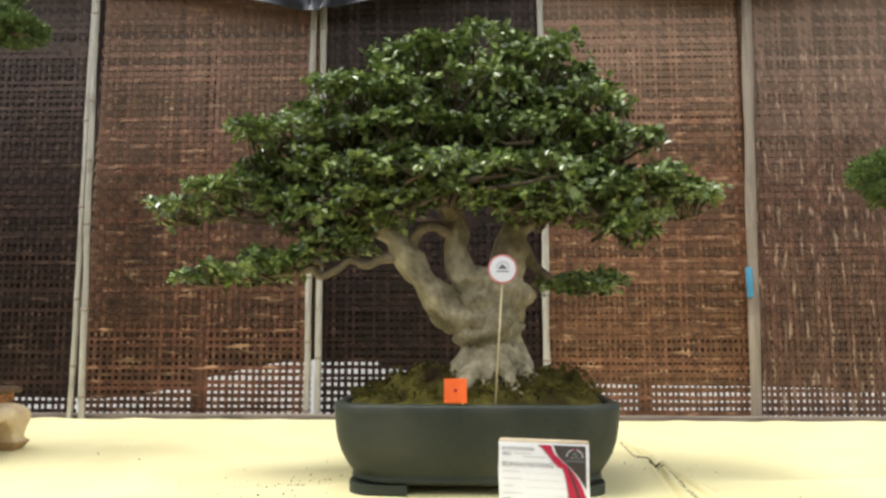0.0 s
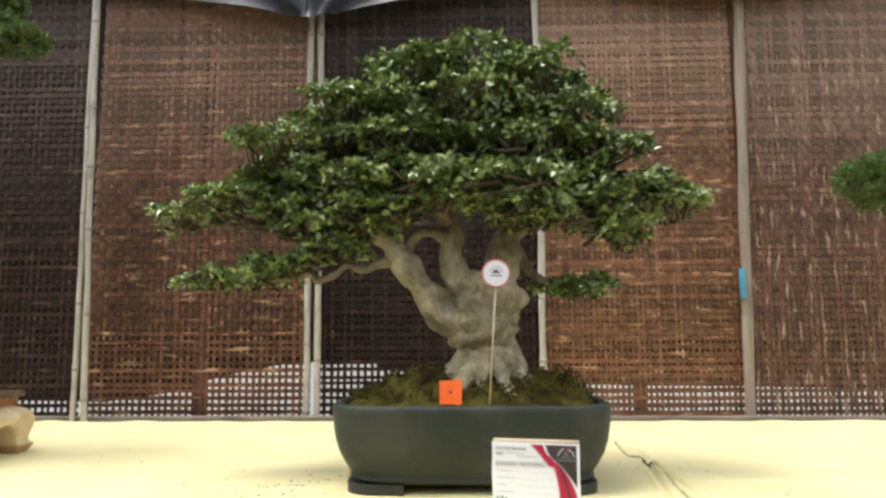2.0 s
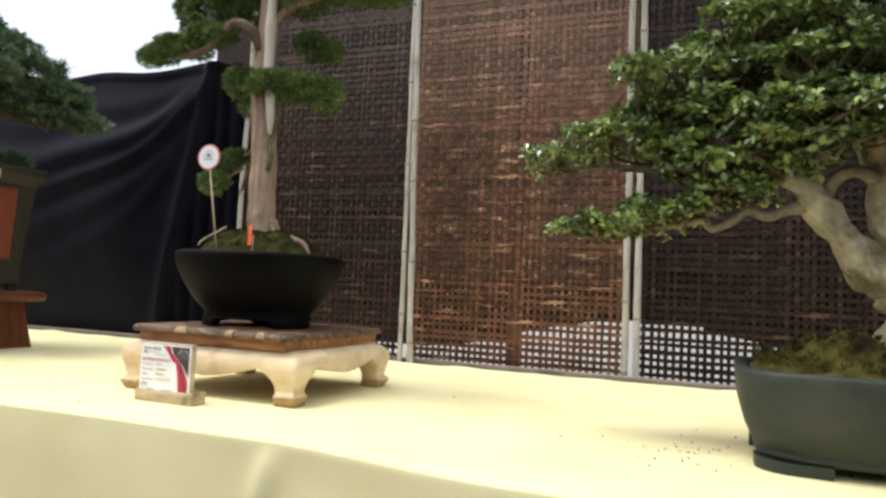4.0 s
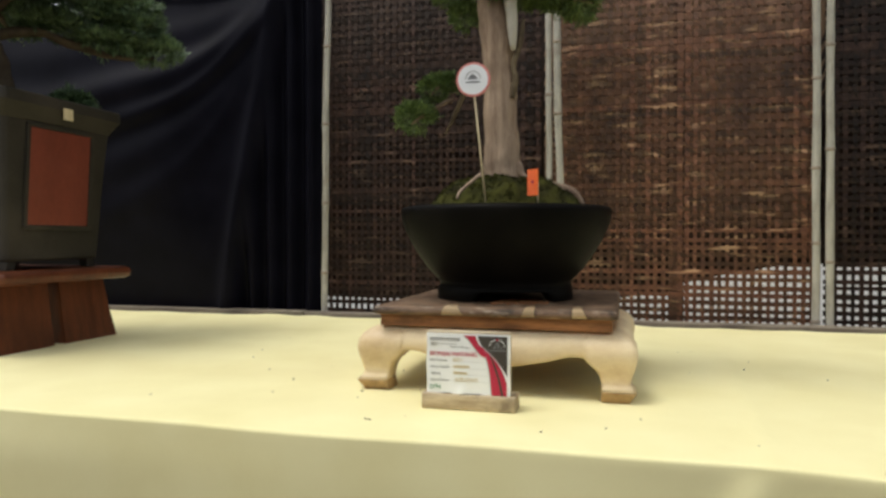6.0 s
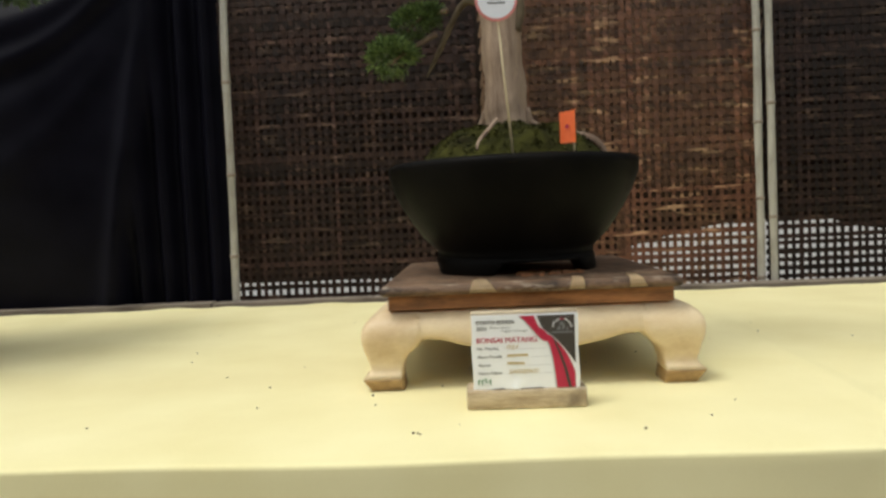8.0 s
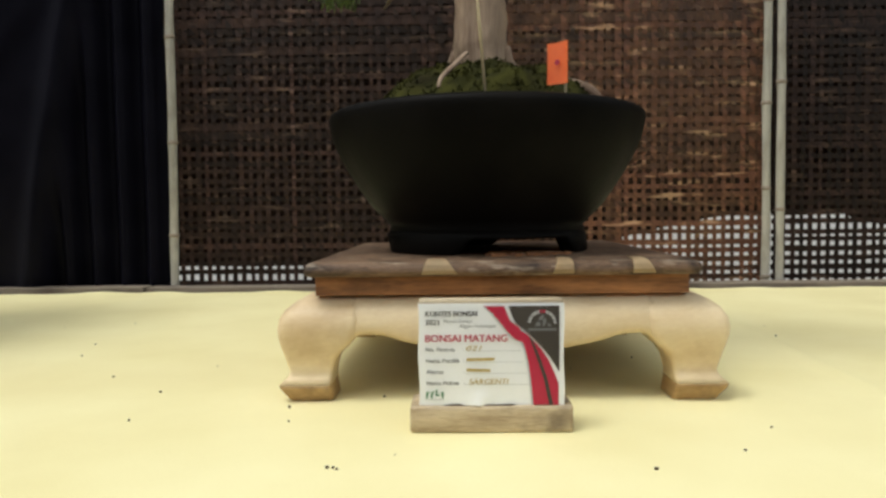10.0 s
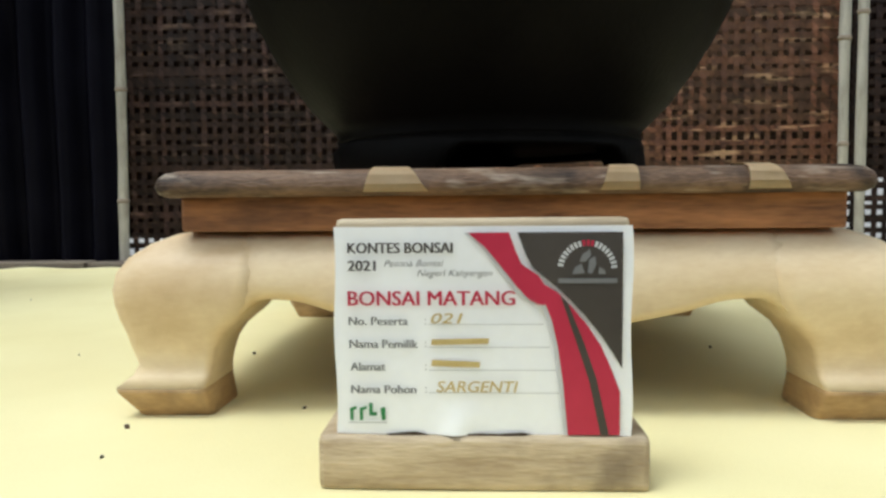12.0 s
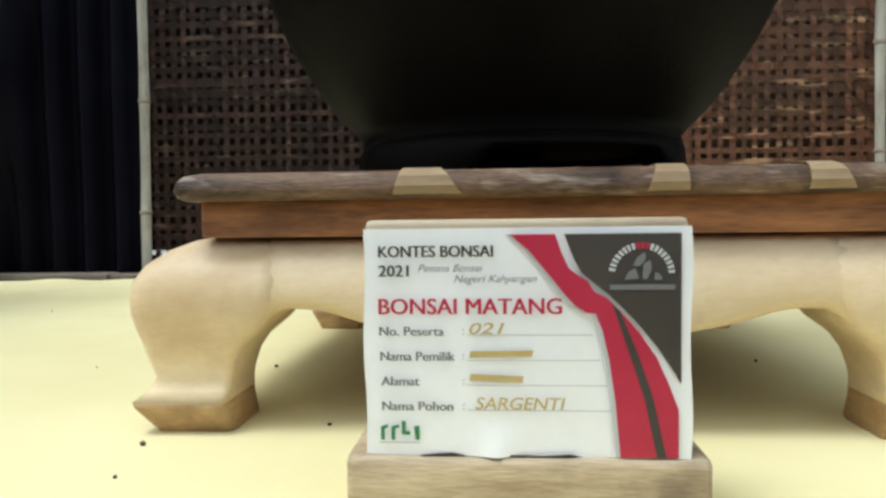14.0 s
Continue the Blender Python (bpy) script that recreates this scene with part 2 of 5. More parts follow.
    "stand_red": mat("red_brown_varnished_wood", (0.070, 0.018, 0.007), (0.165, 0.048, 0.017), 0.38, 14, 0.25, 120, stretch=(3, 3, 0.5), stain=(0.06, 0.018, 0.008), stain_scale=8, stain_amount=0.5, spec=0.45),
    "board": mat("pale_card_board", (0.42, 0.33, 0.20), (0.62, 0.52, 0.36), 0.7, 12, 0.2, 120, stretch=(0.5, 3, 3), stain=(0.20, 0.14, 0.08), stain_scale=20, stain_amount=0.5),
    "holder": mat("sanded_brown_wood", (0.33, 0.240, 0.140), (0.64, 0.52, 0.34), 0.6, 30, 0.5, 200, stretch=(0.5, 3, 3), stain=(0.13, 0.09, 0.055), stain_scale=24, stain_amount=0.7),
    "paper": mat("white_card_paper", (0.85, 0.85, 0.85), (0.91, 0.91, 0.91), 0.6, 14, 0.05, 200, stain=(0.78, 0.75, 0.68), stain_scale=14, stain_amount=0.25),
    "ink_red": mat("crimson_print", (0.40, 0.012, 0.045), (0.48, 0.020, 0.060), 0.5, 20, 0),
    "ink_dark": mat("dark_brown_print", (0.042, 0.034, 0.028), (0.060, 0.050, 0.042), 0.5, 20, 0),
    "ink_grey": mat("grey_print", (0.13, 0.13, 0.13), (0.20, 0.20, 0.20), 0.6, 20, 0),
    "ink_line": mat("light_grey_print", (0.50, 0.50, 0.50), (0.60, 0.60, 0.60), 0.6, 20, 0),
    "ink_gold": mat("ochre_handwriting", (0.42, 0.30, 0.09), (0.58, 0.45, 0.18), 0.6, 60, 0),
    "ink_green": mat("green_print", (0.03, 0.17, 0.05), (0.05, 0.24, 0.08), 0.6, 20, 0),
    "white": mat("white_plastic", (0.78, 0.78, 0.80), (0.86, 0.86, 0.88), 0.35, 20, 0.02),
    "red_rim": mat("red_plastic_rim", (0.60, 0.17, 0.15), (0.72, 0.27, 0.24), 0.4, 20, 0.02),
    "stick": mat("bamboo_skewer", (0.52, 0.42, 0.24), (0.68, 0.57, 0.36), 0.6, 20, 0.1, stretch=(3, 3, 0.5)),
    "orange": mat("orange_plastic_tag", (0.85, 0.13, 0.025), (0.95, 0.19, 0.04), 0.4, 20, 0.03),
    "crumb": mat("dark_soil_crumb", (0.03, 0.02, 0.012), (0.09, 0.06, 0.035), 0.95, 60, 0.3),
    "timber": mat("rough_table_timber", (0.20, 0.14, 0.08), (0.34, 0.25, 0.16), 0.8, 8, 0.3, 90, stretch=(0.5, 4, 4)),
}


# ---- building helpers ----
def part(name, bm, material, parent, label="", smooth=True, at=None):
    """One bmesh becomes one mesh object under a thing or a part (or a thing of its own, with no parent)."""
    me = bpy.data.meshes.new(name)
    bm.to_mesh(me)
    bm.free()
    return link_mesh(name, me, material, parent, label, smooth, at)


def link_mesh(name, me, material, parent, label="", smooth=True, at=None):
    me.materials.append(M[material])
    if smooth:
        me.shade_smooth()
    ob = new(name, me)
    if parent:
        ob.parent = parent
    if at:
        ob.location = at
    return tagged(ob, label)


def thing(name, at, label, category, group="", kind="", turn=0.0):
    ob = new(name)
    ob.matrix_basis = pose(*at, 0, 0, turn)
    ob.empty_display_size = 0.05
    return tagged(ob, label, category, group, kind)


def box(x0, x1, y0, y1, z0, z1, bevel=0.0, bm=None):
    bm = bm or bmesh.new()
    made = bmesh.ops.create_cube(bm, size=1)["verts"]
    for v in made:
        v.co = ((x0 + x1) / 2 + v.co.x * (x1 - x0), (y0 + y1) / 2 + v.co.y * (y1 - y0), (z0 + z1) / 2 + v.co.z * (z1 - z0))
    if bevel:
        edges = list({e for v in made for e in v.link_edges})
        bmesh.ops.bevel(bm, geom=edges, offset=bevel, segments=2, affect="EDGES", profile=0.6)
    return bm


def rings(bm, loops, close=True, cap=(True, True)):
    """Skins a list of closed loops of equal length."""
    rows = [[bm.verts.new(p) for p in loop] for loop in loops]
    n = len(rows[0])
    for a, b in zip(rows, rows[1:]):
        for i in range(n if close else n - 1):
            j = (i + 1) % n
            bm.faces.new((a[i], a[j], b[j], b[i]))
    if cap[0]:
        bm.faces.new(rows[0][::-1])
    if cap[1]:
        bm.faces.new(rows[-1])
    return bm


def lathe(profile, seg=48, bm=None, cap=(True, True)):
    bm = bm or bmesh.new()
    return rings(bm, [[(r * math.cos(2 * math.pi * i / seg), r * math.sin(2 * math.pi * i / seg), z) for i in range(seg)] for r, z in profile], True, cap)


def smooth_path(points, steps=6):
    """Catmull-Rom through rows of numbers (place and radius)."""
    p = np.array(points, float)
    p = np.vstack([2 * p[0] - p[1], p, 2 * p[-1] - p[-2]])
    out = []
    for i in range(1, len(p) - 2):
        for k in range(steps):
            t = k / steps
            out.append(0.5 * (2 * p[i] + (p[i + 1] - p[i - 1]) * t + (2 * p[i - 1] - 5 * p[i] + 4 * p[i + 1] - p[i + 2]) * t ** 2
                              + (3 * p[i] - p[i - 1] - 3 * p[i + 1] + p[i + 2]) * t ** 3))
    out.append(p[-2])
    return out


def limb(points, seg=10, lumps=0.12, steps=6, bm=None, freq=14.0):
    """A tapered, lumpy tube along rows (x, y, z, radius)."""
    bm = bm or bmesh.new()
    path = smooth_path(points, steps) if steps > 1 else [np.array(p, float) for p in points]
    loops = []
    side = None
    for i, q in enumerate(path):
        a, b = path[max(i - 1, 0)], path[min(i + 1, len(path) - 1)]
        way = Vector(b[:3] - a[:3]).normalized()
        if side is None:
            side = way.cross(Vector((0.3, 1, 0.2))).normalized()
        side = (side - way * side.dot(way)).normalized()
        up = way.cross(side)
        centre, r = Vector(q[:3]), max(q[3], 0.0006)
        loop = []
        for k in range(seg):
            f = 2 * math.pi * k / seg
            d = side * math.cos(f) + up * math.sin(f)
            w = 1 + lumps * 2 * noise.noise((centre + d * r) * freq) + lumps * noise.noise((centre + d * r) * freq * 3)
            loop.append(centre + d * r * w)
        loops.append(loop)
    return rings(bm, loops)


def bar(p, q, r, seg=8):
    return limb([(*p, r), (*q, r)], seg, 0, 1)


def flat(polys, y=0.0, thick=0.0):
    """Flat polygons in the x-z plane, facing -y."""
    bm = bmesh.new()
    for poly in polys:
        vs = [bm.verts.new((x, y, z)) for x, z in poly]
        f = bm.faces.new(vs)
        f.normal_update()
        if f.normal.y > 0:
            f.normal_flip()
    return bm


def disc_poly(cx, cz, r, n=28, a0=0.0, a1=360.0):
    return [(cx + r * math.cos(radians(a0 + (a1 - a0) * i / n)), cz + r * math.sin(radians(a0 + (a1 - a0) * i / n))) for i in range(n)]


def lettering(words, x, z, height, y, width=None, shear=0.0):
    """Words of the built-in font as a mesh in the x-z plane; height is that of a capital."""
    cu = bpy.data.curves.new("lettering", "FONT")
    cu.body, cu.size, cu.shear, cu.resolution_u = words, height / 0.7, shear, 3
    tmp = bpy.data.objects.new("lettering", cu)
    scene.collection.objects.link(tmp)
    me = bpy.data.meshes.new_from_object(tmp.evaluated_get(bpy.context.evaluated_depsgraph_get()))
    bpy.data.objects.remove(tmp)
    co = np.array([v.co[:] for v in me.vertices])
    s = width / (co[:, 0].max() - co[:, 0].min()) if width else 1.0
    for v in me.vertices:
        v.co = (x + (v.co.x - co[:, 0].min()) * s, y, z + v.co.y)
    return me


def step(a, b, x):
    t = min(max((x - a) / (b - a), 0), 1)
    return t * t * (3 - 2 * t)


# ---- ground ----
bm = bmesh.new()
bmesh.ops.create_grid(bm, x_segments=60, y_segments=60, size=150)
ground = part("ground", bm, "ground", None, "bare trodden earth stretching behind the screen", False)
tagged(ground, category="ground", kind="structure")

# added backdrop, standing in for the brightness seen through holes below the hem
backdrop = part("wall_backdrop", box(-9, 8, 6.0, 6.2, 0, 1.7, 0.01), "paper", None, "low white backdrop added behind the screen to make its holes bright", False)
tagged(backdrop, category="wall", kind="structure")
# added out of view: a dark slab that holds back low light from the front
light_blocker = part("wall_light_blocker", box(-8, 7, -5.1, -5.0, 0, 2.8, 0.01), "backing", None, "unseen dark wall added opposite the display to cut low front light", False)
tagged(light_blocker, category="wall", kind="structure")

# ---- display table and its cloth ----
TOP = 0.80
table = thing("display_table", (-1.1, 1.9, 0), "long timber display table under a yellow cloth", "table")
part("tabletop", box(-3.5, 3.7, -0.70, 0.85, TOP - 0.04, TOP - 0.006, 0.003), "timber", table, smooth=False)
for lx in (-3.2, -1.2, 0.9, 3.2):
    for ly in (-0.55, 0.7):
        part("leg", box(lx - 0.04, lx + 0.04, ly - 0.04, ly + 0.04, 0, TOP - 0.04, 0.004), "timber", table, smooth=False)


def front_edge(x):
    return 1.168 - 0.06 * step(-1.0, -0.4, x) + 0.004 * math.sin(x * 5.0) + 0.003 * math.sin(x * 13.0)


def ridge(x, y, x0, y0, x1, y1, width, height):
    """Height of a crease that runs from one point to another."""
    d = Vector((x1 - x0, y1 - y0))
    t = ((x - x0) * d.x + (y - y0) * d.y) / d.length_squared
    k = step(-0.05, 0.15, t) * (1 - step(0.85, 1.05, t))
    off = ((x - x0) * d.y - (y - y0) * d.x) / d.length
    return height * k * math.exp(-(off / width) ** 2)


def cloth_height(x, y):
    h = 0.0012 * noise.noise((x * 3, y * 3, 0)) + 0.0007 * noise.noise((x * 9, y * 9, 5))
    # folds that meet where the cloth is pinched beside the green pot
    for x1, y1, deep in ((0.528, 1.33, 0.010), (0.597, 1.30, 0.016), (0.640, 1.32, 0.011), (0.700, 1.60, 0.011), (0.573, 2.16, 0.016), (0.610, 2.05, 0.008)):
        h += ridge(x, y, 0.585, 1.78, x1, y1, 0.014, deep * 0.8) - ridge(x, y, 0.585, 1.80, x1, y1, 0.0055, deep * 1.5)
    h += ridge(x, y, 0.60, 1.55, 1.10, 1.62, 0.02, 0.005) + ridge(x, y, 0.45, 1.95, 0.60, 1.75, 0.012, 0.005)
    h += ridge(x, y, -0.20, 1.42, -0.02, 1.60, 0.010, 0.006) + ridge(x, y, -0.35, 1.46, -0.10, 1.50, 0.012, 0.005)
    h += ridge(x, y, -0.905, 1.15, -0.845, 2.15, 0.012, 0.005) + ridge(x, y, -2.05, 2.56, -1.95, 1.9, 0.03, 0.003)
    return h + 0.002


xs = np.concatenate([np.linspace(-4.6, -0.5, 270)[:-1], np.linspace(-0.5, 1.1, 380)[:-1], np.linspace(1.1, 2.6, 60)])
loops = []
for x in xs:
    e = front_edge(x)
    back = 2.615 + 0.020 * noise.noise((x * 2.3, 0, 3)) + 0.012 * noise.noise((x * 9, 0, 7))
    row = [(x, e - 0.012 + 0.010 * noise.noise((x * 1.5, z * 2, 1)) - 0.015 * step(0.8, 0.2, z) * math.sin(x * 4) - 0.016 * math.exp(-((x + 0.93 + 0.3 * (0.76 - z)) / 0.022) ** 2) * step(0.60, 0.74, z), z) for z in np.linspace(0.02, 0.76, 16)]
    row += [(x, e - 0.0105, 0.785), (x, e - 0.0105, 0.7955), (x, e - 0.0098, 0.7990), (x, e - 0.0080, 0.8010), (x, e - 0.0045, 0.8018), (x, e, 0.8019)]
    row += [(x, y, TOP + cloth_height(x, y) + (0.012 * max(0, noise.noise((x * 6, 0, 9))) * step(2.55, 2.62, y))) for y in np.linspace(e + 0.012, back, 210)]
    loops.append(row)
me = bpy.data.meshes.new("tablecloth")
nr = len(loops[0])
verts = [p for row in loops for p in row]
faces = [(i * nr + j, (i + 1) * nr + j, (i + 1) * nr + j + 1, i * nr + j + 1) for i in range(len(loops) - 1) for j in range(nr - 1)]
me.from_pydata(verts, [], faces)
cloth = link_mesh("tablecloth", me, "cloth", None, "pale yellow cloth spread over the table, creased and gritty")
tagged(cloth, category="tablecloth")

ledge = thing("wooden_ledge", (-1.0, 2.66, TOP), "grey weathered plank along the foot of the screen", "plank")
x = -3.6
for i, length in enumerate((2.3, 2.6, 2.3)):
    bm = box(x, x + length - 0.006, -0.025 + 0.004 * i, 0.045, -0.01, 0.016 - 0.002 * i, 0.003)
    part("plank", bm, "plank", ledge, smooth=False)
    x += length

# ---- woven screen panels between poles ----
SCREEN_Y, RISE = 2.747, 0.0278
PITCH = {"weave_tan": 0.0212, "weave_faded": 0.0212}   # between upright strips; the rest 0.0265
PANELS = [(-2.27, -1.375, "weave_dark", "dark brown open-weave bamboo panel, dull and soot-stained"),
          (-1.375, -0.455, "weave_red", "reddish brown open-weave bamboo panel between pale poles"),
          (-0.455, 0.440, "weave_black", "dark brown open-weave bamboo panel between pale poles"),
          (0.440, 1.235, "weave_tan", "orange-brown open-weave bamboo panel beside a grey post"),
          (1.235, 2.30, "weave_faded", "brown open-weave bamboo panel, faded towards the top")]
Z0, Z1 = 0.805, 2.95


def strip_mesh(name, length, phase, width, sway, seed, upright, x0, z0, pitch):
    """A woven strip: it passes in front of and behind its crossings by turns; in patches it is cut broader and closes the gaps."""
    n = int(length / pitch) * 2
    vs, fs = [], []
    for i in range(n + 1):
        t = i * pitch / 2
        d = 0.0013 * math.cos(math.pi * t / pitch + phase)
        off = sway * noise.noise((t * 2.2, seed * 3.7, 0)) + sway * 0.5 * noise.noise((t * 11, seed * 1.3, 2))
        x, z = (x0, z0 + t) if upright else (x0 + t, z0)
        patch = noise.noise((x * 2.0 + seed * 0.01, z * 2.0, 8)) + 0.35 * step(1.2, 2.4, Z0 + z) + 0.3 * noise.noise((x * 7, z * 7, 3))
        patch *= step(1.02, 1.12, Z0 + z)
        w = width / 2 * (1 + 0.20 * noise.noise((t * 7, seed, 4)) + 0.45 * max(patch, -0.25))
        for s in (-1, 1):
            vs.append((x0 + off + s * w, d, z0 + t) if upright else (x0 + t, d, z0 + off + s * w))
    for i in range(n):
        a = 2 * i
        fs.append((a, a + 1, a + 3, a + 2))
    me = bpy.data.meshes.new(name)
    me.from_pydata(vs, [], fs)
    return me


rnd = random.Random(4)
count = 0
for x0, x1, skin, words in PANELS:
    panel = thing("woven_panel", ((x0 + x1) / 2, SCREEN_Y, Z0), words, "screen panel", "woven panels of the screen")
    half = (x1 - x0) / 2
    pitch = PITCH.get(skin, 0.0265)
    columns, levels = int((x1 - x0) / pitch), int((Z1 - Z0) / RISE)
    for i in range(columns):
        x = -half + (i + 0.5) * pitch + rnd.uniform(-0.0016, 0.0016)
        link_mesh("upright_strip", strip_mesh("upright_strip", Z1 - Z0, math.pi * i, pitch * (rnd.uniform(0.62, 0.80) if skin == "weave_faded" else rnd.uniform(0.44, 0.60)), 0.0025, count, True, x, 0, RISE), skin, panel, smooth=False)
        count += 1
    for k in range(levels):
        z = (k + 0.5) * RISE + rnd.uniform(-0.003, 0.003)
        broad = rnd.uniform(1.35, 1.7) if k > 8 and rnd.random() < 0.10 else 1.0
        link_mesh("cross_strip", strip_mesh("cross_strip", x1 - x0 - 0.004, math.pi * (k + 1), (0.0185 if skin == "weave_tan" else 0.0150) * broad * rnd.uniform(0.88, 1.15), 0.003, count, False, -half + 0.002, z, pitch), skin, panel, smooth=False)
        count += 1

# dark net behind the panels, its hem hanging unevenly above the table
HEM = [(-2.27, 0.872), (-1.72, 0.866), (-1.30, 0.860), (-0.96, 0.905), (-0.94, 0.905), (-0.90, 0.940), (-0.80, 0.965), (-0.62, 1.000),
       (-0.50, 1.012), (-0.42, 1.015), (-0.22, 1.010), (-0.19, 0.985), (0.02, 0.955), (0.44, 0.930), (0.80, 0.918), (1.20, 0.915), (2.3, 0.890)]


def hem(x):
    return float(np.interp(x, [p[0] for p in HEM], [p[1] for p in HEM]))


net = thing("backing_net", (0, SCREEN_Y + 0.024, 0), "dark shade net hung in sheets behind the woven panels", "net")


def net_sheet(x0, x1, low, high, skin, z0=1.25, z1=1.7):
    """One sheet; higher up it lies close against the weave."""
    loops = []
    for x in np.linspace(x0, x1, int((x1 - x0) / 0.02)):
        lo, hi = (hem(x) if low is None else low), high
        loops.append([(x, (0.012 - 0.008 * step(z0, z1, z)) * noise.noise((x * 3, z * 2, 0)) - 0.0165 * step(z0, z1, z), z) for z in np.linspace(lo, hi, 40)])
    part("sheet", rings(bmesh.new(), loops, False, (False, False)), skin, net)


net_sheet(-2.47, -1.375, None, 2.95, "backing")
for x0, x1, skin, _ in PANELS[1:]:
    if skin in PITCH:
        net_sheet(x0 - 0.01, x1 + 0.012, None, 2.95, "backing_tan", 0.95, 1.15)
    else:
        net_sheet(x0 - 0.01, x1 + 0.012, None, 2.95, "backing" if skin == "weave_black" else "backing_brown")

for px in (-0.92, 0.815, 2.0):
    post = thing("back_post", (px, SCREEN_Y + 0.020, 0), "brown timber post behind the woven screen", "post", "posts behind the screen")
    part("shaft", box(-0.026, 0.026, -0.014, 0.014, 0, 2.6, 0.003), "brown_post", post, smooth=False)


def pole(name, base, top, width, skin, words, nodes=True, seed=0):
    """A split bamboo pole: flat-backed, swelling at its knots."""
    ob = thing(name, (*base, 0.0), words, "pole", "poles of the screen")
    r = random.Random(seed)
    rows, z = [], 0.0
    marks = []
    while z < 2.95:
        marks.append(z)
        z += r.uniform(0.24, 0.38)
    for i in range(60):
        z = 2.95 * i / 59
        t = z / 2.95
        near = min(abs(z - m) for m in marks) if nodes else 1
        w = width / 2 * (1 + 0.12 * math.exp(-(near / 0.018) ** 2) - 0.08 * t) * (1 + 0.16 * noise.noise((z * 4, seed, 0)))
        rows.append(((top[0] - base[0]) * t + 0.007 * noise.noise((z * 2.2, seed, 3)), (top[1] - base[1]) * t, z, w))
    loops = [[(x + w * math.cos(a), y + 0.6 * w * math.sin(a), z) for a in np.linspace(0, 2 * math.pi, 11)[:-1]] for x, y, z, w in rows]
    part("shaft", rings(bmesh.new(), loops), skin, ob)
    if nodes:
        for m in marks:
            if 0.8 < m < 2.6:
                x, y, _, w = min(rows, key=lambda q: abs(q[2] - m))
                prof = [(0.9, -0.007), (1.13, -0.004), (1.22, 0.000), (1.13, 0.003), (0.9, 0.006)]
                part("knot", rings(bmesh.new(), [[(x + w * f * math.cos(a), y + 0.6 * w * f * math.sin(a), m + dz) for a in np.linspace(0, 2 * math.pi, 11)[:-1]] for f, dz in prof]), "grey_pole", ob)
    return ob


PY = 2.718
pole("bamboo_pole", (-2.254, PY - 0.010), (-2.213, PY - 0.010), 0.027, "pole", "slim pale bamboo pole beside the black curtain", True, 1)
pole("bamboo_pole", (-1.343, PY - 0.092), (-1.364, PY - 0.082), 0.023, "pole", "pale bamboo pole leaning against its twin", True, 2)
pole("bamboo_pole", (-1.284, PY - 0.096), (-1.352, PY - 0.108), 0.026, "pole", "pale bamboo pole leaning against its twin", True, 3)
pole("bamboo_pole", (-0.476, PY), (-0.492, PY), 0.026, "pole", "pale grey bamboo pole, one of a close pair", True, 4)
pole("bamboo_pole", (-0.434, PY), (-0.450, PY), 0.026, "pole", "pale grey bamboo pole, one of a close pair", True, 5)
pole("bamboo_pole", (0.441, PY), (0.436, PY), 0.028, "pole", "pale bamboo pole behind the bonsai crown", True, 6)
post = pole("grey_post", (1.190, PY), (1.275, PY), 0.044, "grey_pole", "grey-brown wooden post with blue tape round it", False, 7)
tape = box(0.008, 0.030, -0.0175, -0.006, 1.252, 1.366, 0.002)
part("tape", tape, "tape", post, "strip of blue tape")

# ---- black cloth hung over the top of the screen ----
bm = bmesh.new()
SAG = [(-2.3, 2.57), (-1.40, 2.57), (-1.03, 2.494), (-0.85, 2.466), (-0.70, 2.441), (-0.58, 2.420), (-0.476, 2.382), (-0.40, 2.410), (-0.25, 2.440), (-0.006, 2.474), (0.44, 2.55), (0.9, 2.475), (1.17, 2.452), (1.25, 2.445), (1.4, 2.475), (2.3, 2.57)]
loops = []
for x in np.linspace(-2.3, 2.3, 240):
    lo = float(np.interp(x, [p[0] for p in SAG], [p[1] for p in SAG]))
    col = []
    for t in np.linspace(0, 1, 18):
        z = lo + (2.98 - lo) * t
        fan = math.atan2(x + 0.470, z - 2.36)
        near = math.exp(-((x + 0.47) / 0.45) ** 2)
        col.append((x, PY - 0.050 - 0.022 * near * math.cos(fan * 9) - 0.03 * near * (1 - t) + 0.015 * noise.noise((x * 6, t * 3, 0)), z))
    loops.append(col)
rings(bm, loops, False, (False, False))
valance = part("black_tarp", bm, "tarp", None, "black tarpaulin sagging over the top of the screen")
tagged(valance, category="tarpaulin")

